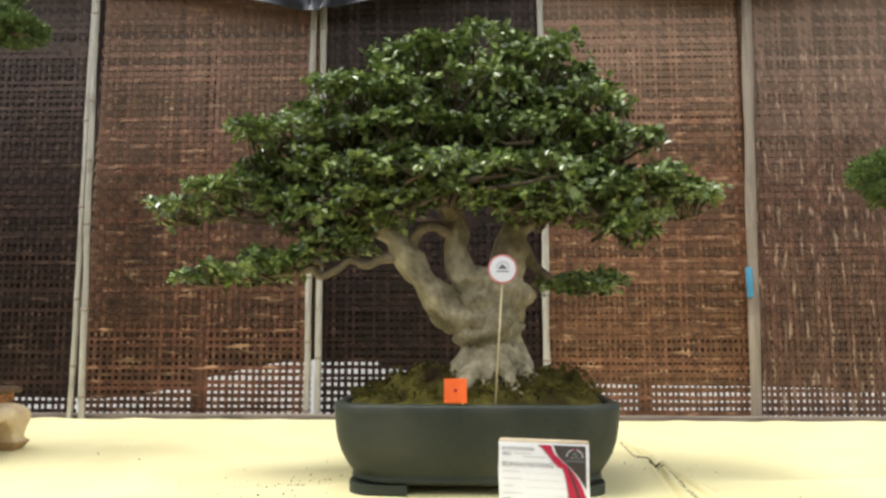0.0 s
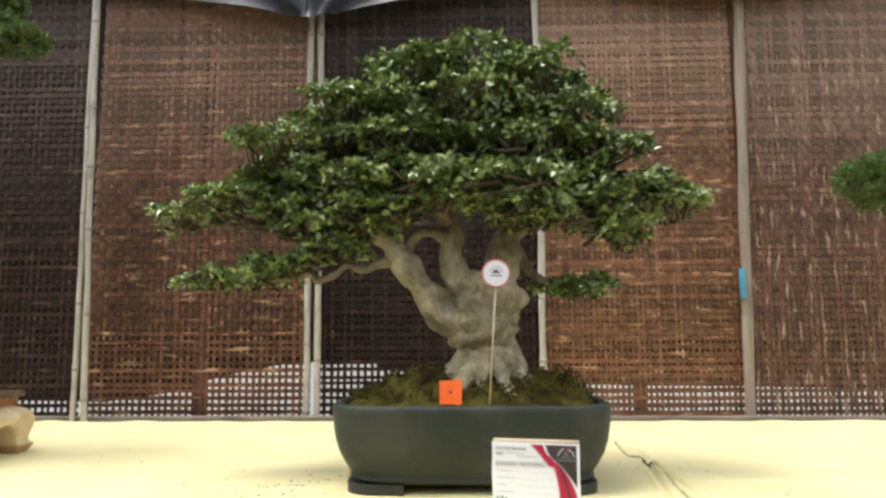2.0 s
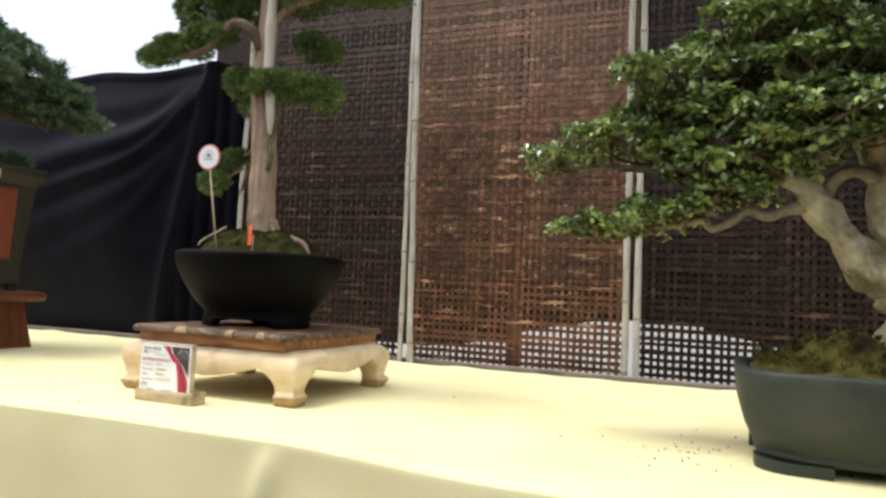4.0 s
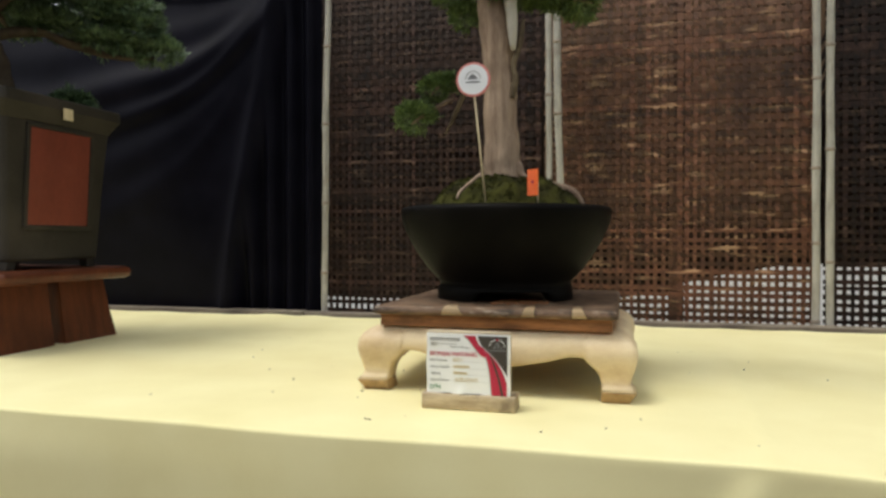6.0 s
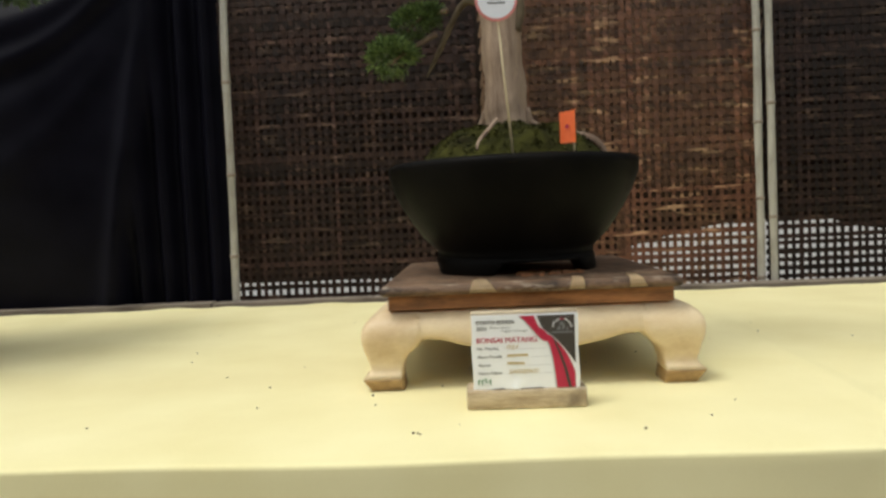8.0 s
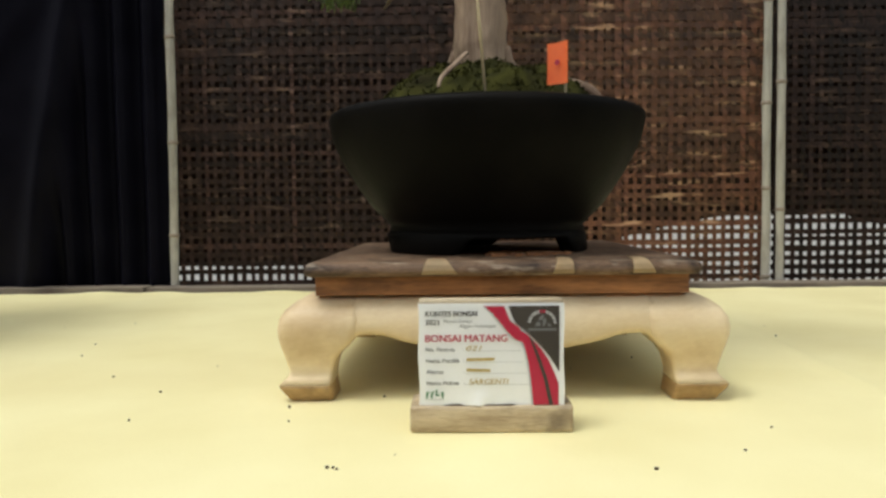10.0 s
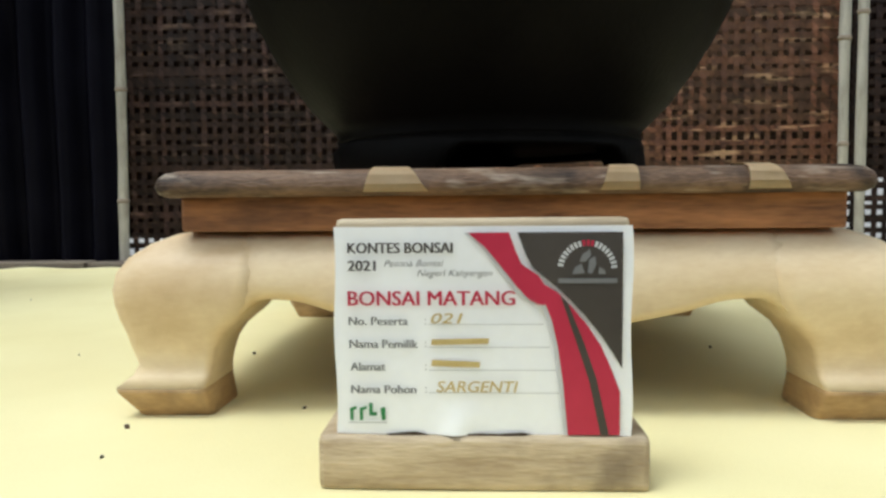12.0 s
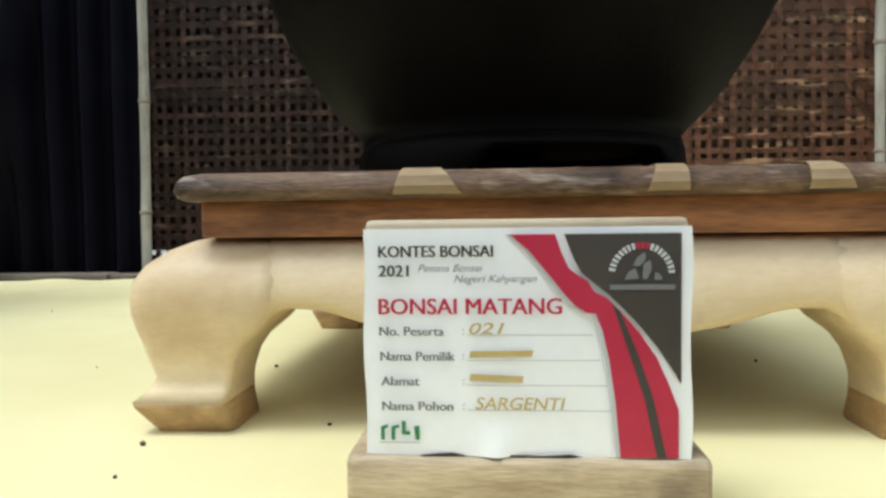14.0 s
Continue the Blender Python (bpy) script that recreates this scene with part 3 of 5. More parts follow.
# ---- black curtain to the side: it bellies out, and folds fan from its upper corner ----
bm = bmesh.new()
loops = []
for x in np.linspace(-5.6, -2.264, 300):
    d = -2.264 - x
    top = 2.118 + 0.012 * math.sin(d * 9)
    col = []
    for z in np.linspace(0.80, top, 90):
        u = top - z
        pleat = 0.12 + 0.19 * u
        loose = step(pleat - 0.03, pleat + 0.05, d)
        y = (1 - loose) * (0.035 + 0.030 * math.cos(d * 75)) - 0.030 * math.exp(-((d - pleat - 0.035) / 0.035) ** 2)
        y -= 0.10 * math.sin(math.pi * min(max((z - 0.80) / 1.32, 0), 1)) * step(0.1, 0.7, d)
        for drop, amp, w in ((0.26, 0.016, 0.06), (0.50, 0.050, 0.065), (0.66, 0.034, 0.040), (0.86, 0.018, 0.07), (1.08, 0.012, 0.06)):
            off = u - drop * (1 - math.exp(-max(d - 0.10, 0) / 0.42))
            w *= 1 + 0.5 * step(0.3, 1.5, d)
            y -= amp * math.exp(-(off / w) ** 2) * step(0.12, 0.35, d) * (1 - step(1.3, 2.6, d))
        y += 0.010 * noise.noise((x * 3, z * 2.2, 0)) + 0.02 * math.sin(d * 3.1) * step(0.8, 1.6, d)
        y -= 0.012 * (1 - step(0.030, 0.045, u))
        col.append((x, 2.690 + y * 0.9, z))
    loops.append(col)
rings(bm, loops, False, (False, False))
curtain = part("black_curtain", bm, "curtain", None, "black cloth curtain with slanting folds, closing the end of the display")
tagged(curtain, category="curtain")
rail = thing("curtain_rail", (-2.27, 2.715, 0), "wooden rail and posts that carry the black curtain", "rail")
part("rail", bar((0, 0, 2.10), (-3.4, 0, 2.10), 0.014), "brown_post", rail)
for rx in (-1.7, -3.3):
    part("post", box(rx - 0.02, rx + 0.02, 0.005, 0.045, 0, 2.1, 0.003), "brown_post", rail, smooth=False)


# ---- foliage ----
def scatter(pads, rng, per_area, shell=0.35, under=0.35, ragged=1.0):
    """Points and outward directions through the skins of flattened pads."""
    pts, nor = [], []
    for cx, cy, cz, rx, ry, rz in pads:
        n = int(per_area * (rx * ry + (rx + ry) * rz))
        d = rng.normal(size=(n, 3))
        d /= np.linalg.norm(d, axis=1)[:, None]
        flip = (d[:, 2] < 0) & (rng.random(n) > under)
        d[flip, 2] *= -1
        # uneven outline: clumps stand out and gaps sink in
        r = 1 - shell * rng.random(n) ** 1.6
        for k in range(n):
            q = Vector((d[k, 0] * rx, d[k, 1] * ry, d[k, 2] * rz)) + Vector((cx, cy, cz))
            r[k] *= 1.0 + ragged * (0.42 * noise.noise(q * 16) + 0.22 * noise.noise(q * 34))
        p = d * r[:, None] * np.array([rx, ry, rz]) + np.array([cx, cy, cz])
        m = d / np.array([rx, ry, rz])
        m /= np.linalg.norm(m, axis=1)[:, None]
        pts.append(p)
        nor.append(m)
    return np.vstack(pts), np.vstack(nor)


def basis(v):
    v = v / np.linalg.norm(v, axis=1)[:, None]
    ref = np.where(np.abs(v[:, 2:3]) < 0.9, np.array([[0, 0, 1.0]]), np.array([[1.0, 0, 0]]))
    a = np.cross(v, ref)
    a /= np.linalg.norm(a, axis=1)[:, None]
    return v, a, np.cross(v, a)


def leaf_mesh(name, pts, nor, rng, each=7, size=0.018, broad=0.5, lift=0.55):
    """Rosettes of folded leaves round each point."""
    n = len(pts)
    v, a, b = basis(nor * 0.7 + np.array([0, 0, 0.5]) + rng.normal(scale=0.35, size=(n, 3)))
    out, faces = [], []
    base = 0
    for k in range(each):
        f = 2 * math.pi * k / each + rng.random(n) * 1.2
        up = lift + rng.normal(scale=0.35, size=n)
        way = a * np.cos(f)[:, None] + b * np.sin(f)[:, None] + v * up[:, None]
        way /= np.linalg.norm(way, axis=1)[:, None]
        side = np.cross(way, v + rng.normal(scale=0.3, size=(n, 3)))
        side /= np.linalg.norm(side, axis=1)[:, None]
        top = np.cross(side, way)
        s = size * rng.uniform(0.65, 1.25, n)[:, None]
        w = s * broad * 0.5
        o = pts + way * s * 0.15 + rng.normal(scale=size * 0.15, size=(n, 3))
        quad = np.stack([o, o + way * s * 0.35 + side * w + top * w * 0.35, o + way * s * 0.75 + side * w * 0.8 + top * w * 0.3 - top * s * 0.05,
                         o + way * s - top * s * 0.12, o + way * s * 0.75 - side * w * 0.8 + top * w * 0.3 - top * s * 0.05,
                         o + way * s * 0.35 - side * w + top * w * 0.35], axis=1)
        out.append(quad.reshape(-1, 3))
        i = base + 6 * np.arange(n)
        faces.append(np.stack([i, i + 1, i + 2, i + 3], 1))
        faces.append(np.stack([i, i + 3, i + 4, i + 5], 1))
        base += 6 * n
    me = bpy.data.meshes.new(name)
    me.from_pydata(np.vstack(out).tolist(), [], np.vstack(faces).tolist())
    return me


def needle_mesh(name, pts, nor, rng, each=9, size=0.014, width=0.0026, spread=0.9):
    """Tufts of short needles round each point."""
    n = len(pts)
    v, a, b = basis(nor + rng.normal(scale=0.35, size=(n, 3)) + np.array([0, 0, 0.25]))
    out, faces, base = [], [], 0
    for k in range(each):
        f = 2 * math.pi * k / each + rng.random(n) * 2
        t = spread * rng.random(n)
        way = v * np.cos(t)[:, None] + (a * np.cos(f)[:, None] + b * np.sin(f)[:, None]) * np.sin(t)[:, None]
        side = np.cross(way, rng.normal(size=(n, 3)))
        side /= np.linalg.norm(side, axis=1)[:, None]
        s = size * rng.uniform(0.6, 1.3, n)[:, None]
        o = pts + rng.normal(scale=size * 0.25, size=(n, 3))
        quad = np.stack([o - side * width * 0.3, o + way * s * 0.5 - side * width, o + way * s, o + way * s * 0.5 + side * width], axis=1)
        out.append(quad.reshape(-1, 3))
        i = base + 4 * np.arange(n)
        faces.append(np.stack([i, i + 1, i + 2, i + 3], 1))
        base += 4 * n
    me = bpy.data.meshes.new(name)
    me.from_pydata(np.vstack(out).tolist(), [], np.vstack(faces).tolist())
    return me


def mound(rx, ry, height, seed, square=2.0, lump=0.012, rows=26, seg=72, edge=0.0, steep=2.2):
    """A lumpy moss mound; square above 2 fills a rounded rectangle."""
    bm = bmesh.new()
    loops = []
    for i in range(rows):
        t = i / (rows - 1)
        loop = []
        for k in range(seg):
            f = 2 * math.pi * k / seg
            c, s = math.cos(f), math.sin(f)
            q = (abs(c) ** square + abs(s) ** square) ** (-1 / square)
            x, y = rx * c * q * (1 - t * 0.995), ry * s * q * (1 - t * 0.995)
            z = height * (1 - (1 - t) ** steep)
            z += min(t * 5, 1) * (lump * noise.noise((x * 16, y * 16, seed)) + lump * 0.6 * noise.noise((x * 45, y * 45, seed)) + 0.002 * noise.noise((x * 160, y * 160, seed)))
            loop.append((x, y, z + edge * (1 - t)))
        loops.append(loop)
    return rings(bm, loops, True, (False, True))


# ---- the broad bonsai in the green-grey pot ----
PX, PYC = 0.152, 1.585
pot = thing("bonsai_pot", (PX, PYC, TOP), "large grey-green rectangular clay pot with rounded corners", "plant pot")


def rounded(hw, hd, r, z, n=9):
    pts = []
    for cx, cy, a0 in ((hw - r, hd - r, 0), (-(hw - r), hd - r, 90), (-(hw - r), -(hd - r), 180), (hw - r, -(hd - r), 270)):
        for i in range(n):
            a = radians(a0 + 90 * i / (n - 1))
            pts.append((cx + r * math.cos(a), cy + r * math.sin(a), z))
    return pts


prof = [(0.046, 0.020), (0.040, 0.022), (0.034, 0.028), (0.0335, 0.033), (0.037, 0.036), (0.034, 0.040), (0.024, 0.058), (0.014, 0.080), (0.007, 0.105),
        (0.0035, 0.130), (0.001, 0.160), (0.000, 0.172), (0.002, 0.1765), (0.006, 0.178), (0.018, 0.178), (0.021, 0.175), (0.022, 0.168), (0.023, 0.150)]
loops = [rounded(0.288 - i, 0.200 - i, 0.085, z) for i, z in prof]
part("body", rings(bmesh.new(), loops), "pot_green", pot)
for sx in (-1, 1):
    for sy in (-1, 1):
        outer = [(x, y) for x, y, _ in rounded(0.256, 0.168, 0.062, 0) if x * sx > 0 and y * sy > 0]
        outer = sorted(outer, key=lambda p: math.atan2(p[1] * sy, p[0] * sx))
        outer = [(outer[0][0], 0.075 * sy)] + outer + [(0.135 * sx, outer[-1][1])]
        inner = [(0.145 * sx, outer[-1][1] - 0.045 * sy), (outer[0][0] - 0.045 * sx, outer[-1][1] - 0.045 * sy), (outer[0][0] - 0.045 * sx, 0.085 * sy)]
        poly = outer + inner
        if sx * sy < 0:
            poly = poly[::-1]
        bm = rings(bmesh.new(), [[(x, y, z) for x, y in poly] for z in (0.0, 0.020, 0.0225)])
        part("foot", bm, "pot_green", pot, smooth=False)
def hump(x, y):
    return (0.034 * math.exp(-((x - 0.19) ** 2 + (y + 0.07) ** 2) / 0.055 ** 2) + 0.022 * math.exp(-((x + 0.09) ** 2 + (y + 0.09) ** 2) / 0.06 ** 2)
            + 0.018 * math.exp(-((x + 0.20) ** 2 + (y + 0.02) ** 2) / 0.05 ** 2) + 0.016 * math.exp(-((x - 0.10) ** 2 + (y + 0.13) ** 2) / 0.04 ** 2))


soil = mound(0.262, 0.176, 0.044, 2, 4.5, 0.034, 34, 110)
moss = part("moss", soil, "moss", None, "uneven dark green and brown moss filling the pot", True, (PX, PYC, TOP + 0.170))
tagged(moss, category="moss", kind="stuff")
for v in moss.data.vertices:
    v.co.z += 1.35 * hump(v.co.x, v.co.y) * (0.8 + 0.5 * noise.noise(v.co * 40))
rng = np.random.default_rng(3)
n = 1500
mx, my = rng.uniform(-0.25, 0.25, n), rng.uniform(-0.165, 0.165, n)
mz = 0.014 + 0.022 * np.clip(1 - np.maximum(np.abs(mx) / 0.26, np.abs(my) / 0.176), 0, 1) * 2
mz += np.array([0.034 * noise.noise((x * 16, y * 16, 2)) + 0.0204 * noise.noise((x * 45, y * 45, 2)) + 1.1 * hump(x, y) for x, y in zip(mx, my)])
me = needle_mesh("moss_tufts", np.stack([mx, my, mz + 0.004], 1), np.tile([[0, 0, 1.0]], (n, 1)), rng, 6, 0.009, 0.0016, 1.2)
tufts = link_mesh("moss_tufts", me, "moss", None, "short tufts of green moss in the pot", False, (PX, PYC, TOP + 0.170))
tagged(tufts, category="moss", kind="stuff")

tree = thing("broadleaf_bonsai", (0.19, 1.58, TOP + 0.18), "broad bonsai with thick pale trunk and dense glossy foliage", "bonsai tree")
tree_at = Vector((0.19, 1.58, TOP + 0.18))


def tree_limb(name, rows, owner, origin, skin, seg=10, lumps=0.12, label="", steps=6, freq=14.0):
    rows = [(x - origin.x, y - origin.y, z - origin.z, r) for x, y, z, r in rows]
    return part(name, limb(rows, seg, lumps, steps, freq=freq), skin, owner, label)


def branch(rows, name="branch", seg=8, lumps=0.16):
    return tree_limb(name, rows, tree, tree_at, "bark_branch" if name == "branch" else "bark_pale", seg, lumps)


tree_limb("trunk", [(0.202, 1.58, 0.985, 0.082), (0.200, 1.58, 1.030, 0.074), (0.192, 1.58, 1.080, 0.066), (0.184, 1.58, 1.130, 0.072), (0.178, 1.58, 1.180, 0.084), (0.180, 1.585, 1.222, 0.078), (0.185, 1.59, 1.25, 0.045)],
          tree, tree_at, "bark_pale", 28, 0.22, freq=19)
for f, l in ((200, 0.10), (238, 0.12), (262, 0.085), (292, 0.10), (325, 0.12), (350, 0.08), (20, 0.1), (90, 0.1), (150, 0.11)):
    c, s = math.cos(radians(f)), math.sin(radians(f))
    branch([(0.19 + 0.045 * c, 1.58 + 0.045 * s, 1.085, 0.022), (0.19 + 0.070 * c, 1.58 + 0.070 * s, 1.035, 0.026), (0.19 + l * c, 1.58 + l * s, 1.008, 0.017), (0.19 + (l + 0.04) * c, 1.58 + (l + 0.04) * s, 0.985, 0.008)], "root", 9, 0.2)
branch([(0.155, 1.56, 1.12, 0.05), (0.11, 1.555, 1.16, 0.043), (0.068, 1.55, 1.2, 0.03612), (0.03, 1.545, 1.245, 0.02924), (0, 1.54, 1.288, 0.0258), (-0.02, 1.535, 1.318, 0.02494), (-0.055, 1.53, 1.338, 0.02236), (-0.078, 1.525, 1.358, 0.0172), (-0.086, 1.52, 1.372, 0.01032)], "limb", 18, 0.27)
branch([(0.16, 1.57, 1.17, 0.05), (0.13, 1.565, 1.23, 0.0342), (0.112, 1.56, 1.29, 0.0304), (0.106, 1.56, 1.345, 0.02736), (0.088, 1.57, 1.42, 0.0228), (0.108, 1.56, 1.515, 0.01976), (0.094, 1.55, 1.61, 0.01596), (0.13, 1.56, 1.69, 0.01064), (0.16, 1.57, 1.76, 0.00608)], "limb", 16, 0.27)
branch([(0.205, 1.59, 1.15, 0.056), (0.225, 1.59, 1.22, 0.03956), (0.232, 1.59, 1.29, 0.0344), (0.246, 1.59, 1.35, 0.02924), (0.3, 1.58, 1.375, 0.01892), (0.36, 1.57, 1.388, 0.01548), (0.45, 1.56, 1.395, 0.01032), (0.56, 1.56, 1.39, 0.00602)], "limb", 16, 0.27)
branch([(0.005, 1.54, 1.290, 0.016), (0.030, 1.53, 1.335, 0.013), (0.062, 1.53, 1.348, 0.013), (0.098, 1.54, 1.332, 0.016)])
branch([(0.002, 1.535, 1.285, 0.013), (-0.050, 1.53, 1.275, 0.010), (-0.085, 1.53, 1.262, 0.010), (-0.120, 1.53, 1.272, 0.008), (-0.150, 1.53, 1.250, 0.009), (-0.185, 1.53, 1.238, 0.008), (-0.200, 1.54, 1.256, 0.009), (-0.260, 1.55, 1.245, 0.007), (-0.360, 1.56, 1.238, 0.004)])
branch([(-0.040, 1.53, 1.330, 0.017), (-0.110, 1.53, 1.345, 0.013), (-0.190, 1.54, 1.365, 0.011), (-0.280, 1.55, 1.360, 0.008), (-0.400, 1.56, 1.372, 0.006), (-0.500, 1.56, 1.375, 0.003)])
branch([(0.100, 1.56, 1.40, 0.016), (0.02, 1.56, 1.47, 0.013), (-0.08, 1.57, 1.520, 0.010), (-0.20, 1.56, 1.525, 0.007), (-0.30, 1.55, 1.53, 0.004)])
branch([(0.104, 1.56, 1.50, 0.015), (0.18, 1.55, 1.545, 0.012), (0.27, 1.55, 1.56, 0.010), (0.38, 1.56, 1.56, 0.006), (0.46, 1.56, 1.54, 0.003)])
branch([(0.250, 1.60, 1.33, 0.018), (0.29, 1.63, 1.27, 0.013), (0.34, 1.65, 1.235, 0.010), (0.42, 1.66, 1.215, 0.006), (0.48, 1.66, 1.21, 0.003)])
branch([(0.246, 1.59, 1.34, 0.022), (0.26, 1.60, 1.42, 0.019), (0.29, 1.60, 1.50, 0.015), (0.28, 1.60, 1.60, 0.012), (0.32, 1.59, 1.68, 0.006)])
branch([(0.10, 1.55, 1.37, 0.018), (0.09, 1.47, 1.40, 0.013), (0.13, 1.42, 1.42, 0.009), (0.22, 1.40, 1.43, 0.005)])
branch([(0.10, 1.55, 1.56, 0.014), (0.05, 1.54, 1.60, 0.010), (-0.03, 1.54, 1.62, 0.008), (-0.12, 1.55, 1.63, 0.004)])

CROWN_HIGH = [(0.17, 1.58, 1.692, 0.208, 0.184, 0.0998), (0.3, 1.57, 1.683, 0.135, 0.153, 0.0848), (0.03, 1.56, 1.679, 0.155, 0.153, 0.0898),
              (-0.1, 1.56, 1.612, 0.155, 0.163, 0.0798), (0.13, 1.5, 1.607, 0.208, 0.143, 0.0748), (0.38, 1.58, 1.599, 0.114, 0.163, 0.0898),
              (-0.14, 1.55, 1.565, 0.14, 0.13, 0.05), (-0.24, 1.55, 1.535, 0.155, 0.153, 0.0499), (0.03, 1.5, 1.535, 0.166, 0.122, 0.0448),
              (0.27, 1.49, 1.535, 0.146, 0.122, 0.0448), (0.45, 1.56, 1.51, 0.114, 0.143, 0.0548), (0.15, 1.55, 1.5, 0.2, 0.12, 0.06),
              (-0.2, 1.55, 1.475, 0.15, 0.12, 0.045), (0.36, 1.57, 1.47, 0.14, 0.13, 0.05), (-0.3, 1.55, 1.47, 0.08, 0.08, 0.03)]
CROWN_MIDDLE = [(0, 1.47, 1.46, 0.1, 0.08, 0.035), (0.06, 1.44, 1.445, 0.155, 0.102, 0.0399), (0.24, 1.44, 1.43, 0.146, 0.102, 0.0419),
                (0.48, 1.55, 1.43, 0.155, 0.143, 0.0448), (0.1, 1.455, 1.43, 0.1, 0.06, 0.03), (-0.12, 1.5, 1.425, 0.135, 0.122, 0.0499),
                (-0.37, 1.56, 1.405, 0.177, 0.122, 0.0419), (0.18, 1.46, 1.405, 0.12, 0.07, 0.025), (0.6, 1.56, 1.4, 0.0883, 0.0918, 0.0448),
                (-0.02, 1.48, 1.395, 0.09, 0.08, 0.03), (0.1, 1.45, 1.392, 0.09, 0.06, 0.025), (0.38, 1.5, 1.385, 0.135, 0.122, 0.0448),
                (0.24, 1.45, 1.385, 0.09, 0.06, 0.025), (-0.09, 1.48, 1.385, 0.09, 0.08, 0.034), (0, 1.465, 1.382, 0.07, 0.06, 0.03)]
CROWN_LOW = [(-0.5, 1.56, 1.38, 0.0778, 0.0714, 0.0279), (-0.22, 1.54, 1.375, 0.104, 0.102, 0.0399), (0.3, 1.5, 1.365, 0.1, 0.08, 0.03),
             (-0.18, 1.5, 1.345, 0.07, 0.06, 0.03), (-0.06, 1.52, 1.345, 0.07, 0.06, 0.026), (0.49, 1.56, 1.34, 0.104, 0.102, 0.0299),
             (-0.12, 1.54, 1.305, 0.0623, 0.0612, 0.025), (-0.15, 1.53, 1.305, 0.07, 0.06, 0.024), (-0.2, 1.54, 1.275, 0.06, 0.06, 0.02),
             (-0.25, 1.55, 1.268, 0.07, 0.06, 0.024), (-0.33, 1.56, 1.25, 0.109, 0.0816, 0.0299), (-0.43, 1.56, 1.232, 0.0623, 0.051, 0.018),
             (0.4, 1.66, 1.225, 0.114, 0.0918, 0.0259)]
CROWN = CROWN_HIGH + CROWN_MIDDLE + CROWN_LOW
rng = np.random.default_rng(11)
CLUMPS = []
for cx, cy, cz, rx, ry, rz in CROWN:
    for _ in range(int(5 + 500 * (rx * ry + 0.5 * (rx + ry) * rz))):
        d = Vector(rng.normal(size=3)).normalized()
        d.z = abs(d.z) if rng.random() < 0.82 else d.z
        f = rng.uniform(0.70, 1.0)
        r = rng.uniform(0.019, 0.036)
        CLUMPS.append((cx + d.x * rx * f, cy + d.y * ry * f, cz + d.z * rz * f, r * rng.uniform(0.9, 1.3), r * rng.uniform(0.9, 1.2), r * rng.uniform(0.34, 0.55)))
pts, nor = scatter(CLUMPS, rng, 8600, 0.5, 0.10)
# leaves deeper inside the pads, in their own shade
deep, deep_nor = scatter([(x, y, z, a * 0.9, b * 0.9, c * 0.85) for x, y, z, a, b, c in CROWN], rng, 2400, 0.95, 0.5)
pts, nor = np.vstack([pts, deep]), np.vstack([nor, deep_nor])
local = pts - np.array(tree_at)
me = leaf_mesh("crown", local, nor, rng, 5, 0.0178, 0.60, 0.40)
tagged(link_mesh("crown", me, "leaf", tree, "dense crown of small glossy green leaves", False), kind="stuff")
bm = bmesh.new()
for c in CLUMPS:
    tip = Vector(c[:3]) - tree_at
    pad = min(CROWN, key=lambda p: (Vector(p[:3]) - Vector(c[:3])).length)
    root = Vector(pad[:3]) - tree_at + Vector((rng.normal() * pad[3] * 0.3, rng.normal() * pad[4] * 0.3, -pad[5] * 0.7))
    mid = (root + tip) / 2 + Vector(rng.normal(scale=0.012, size=3))
    limb([(*root, 0.0048), (*mid, 0.0034), (*tip, 0.0015)], 4, 0, 2, bm)
tagged(part("twig_tangle", bm, "twig", tree, "tangle of thin grey-brown twigs"), kind="stuff")


# ---- the tall juniper bonsai in the round black pot, on its carved stand ----
SX, SY, HW, HD = -1.341, 1.710, 0.268, 0.255
stand = thing("carved_stand", (SX, SY, TOP), "low carved pale wooden stand with curled feet and dark slab top", "stand")
LEG = [(0.000, 0.015, 0.064), (0.004, 0.013, 0.066), (0.020, 0.003, 0.064), (0.024, 0.002, 0.064), (0.031, 0.010, 0.064), (0.038, 0.013, 0.065), (0.050, 0.010, 0.068), (0.060, 0.006, 0.075),
       (0.070, 0.003, 0.086), (0.080, 0.001, 0.094), (0.090, 0.000, 0.098), (0.102, 0.002, 0.100), (0.112, 0.008, 0.100), (0.121, 0.019, 0.100), (0.127, 0.032, 0.100), (0.130, 0.046, 0.100)]
for sx in (-1, 1):
    for sy in (-1, 1):
        loops = []
        for z, o, i in LEG:
            r = 0.012 if z > 0.05 else 0.005
            cx, cy, h = sx * (HW - (o + i) / 2), sy * (HD - (o + i) / 2), (i - o) / 2
            loops.append([(cx + x, cy + y, z) for x, y, _ in rounded(h, h, min(r, h * 0.8), 0, 4)])
        leg = part("leg", rings(bmesh.new(), loops[3:]), "stand_cream", stand)
        part("foot", rings(bmesh.new(), loops[:4]), "stand_foot", leg, "worn golden-brown foot block")


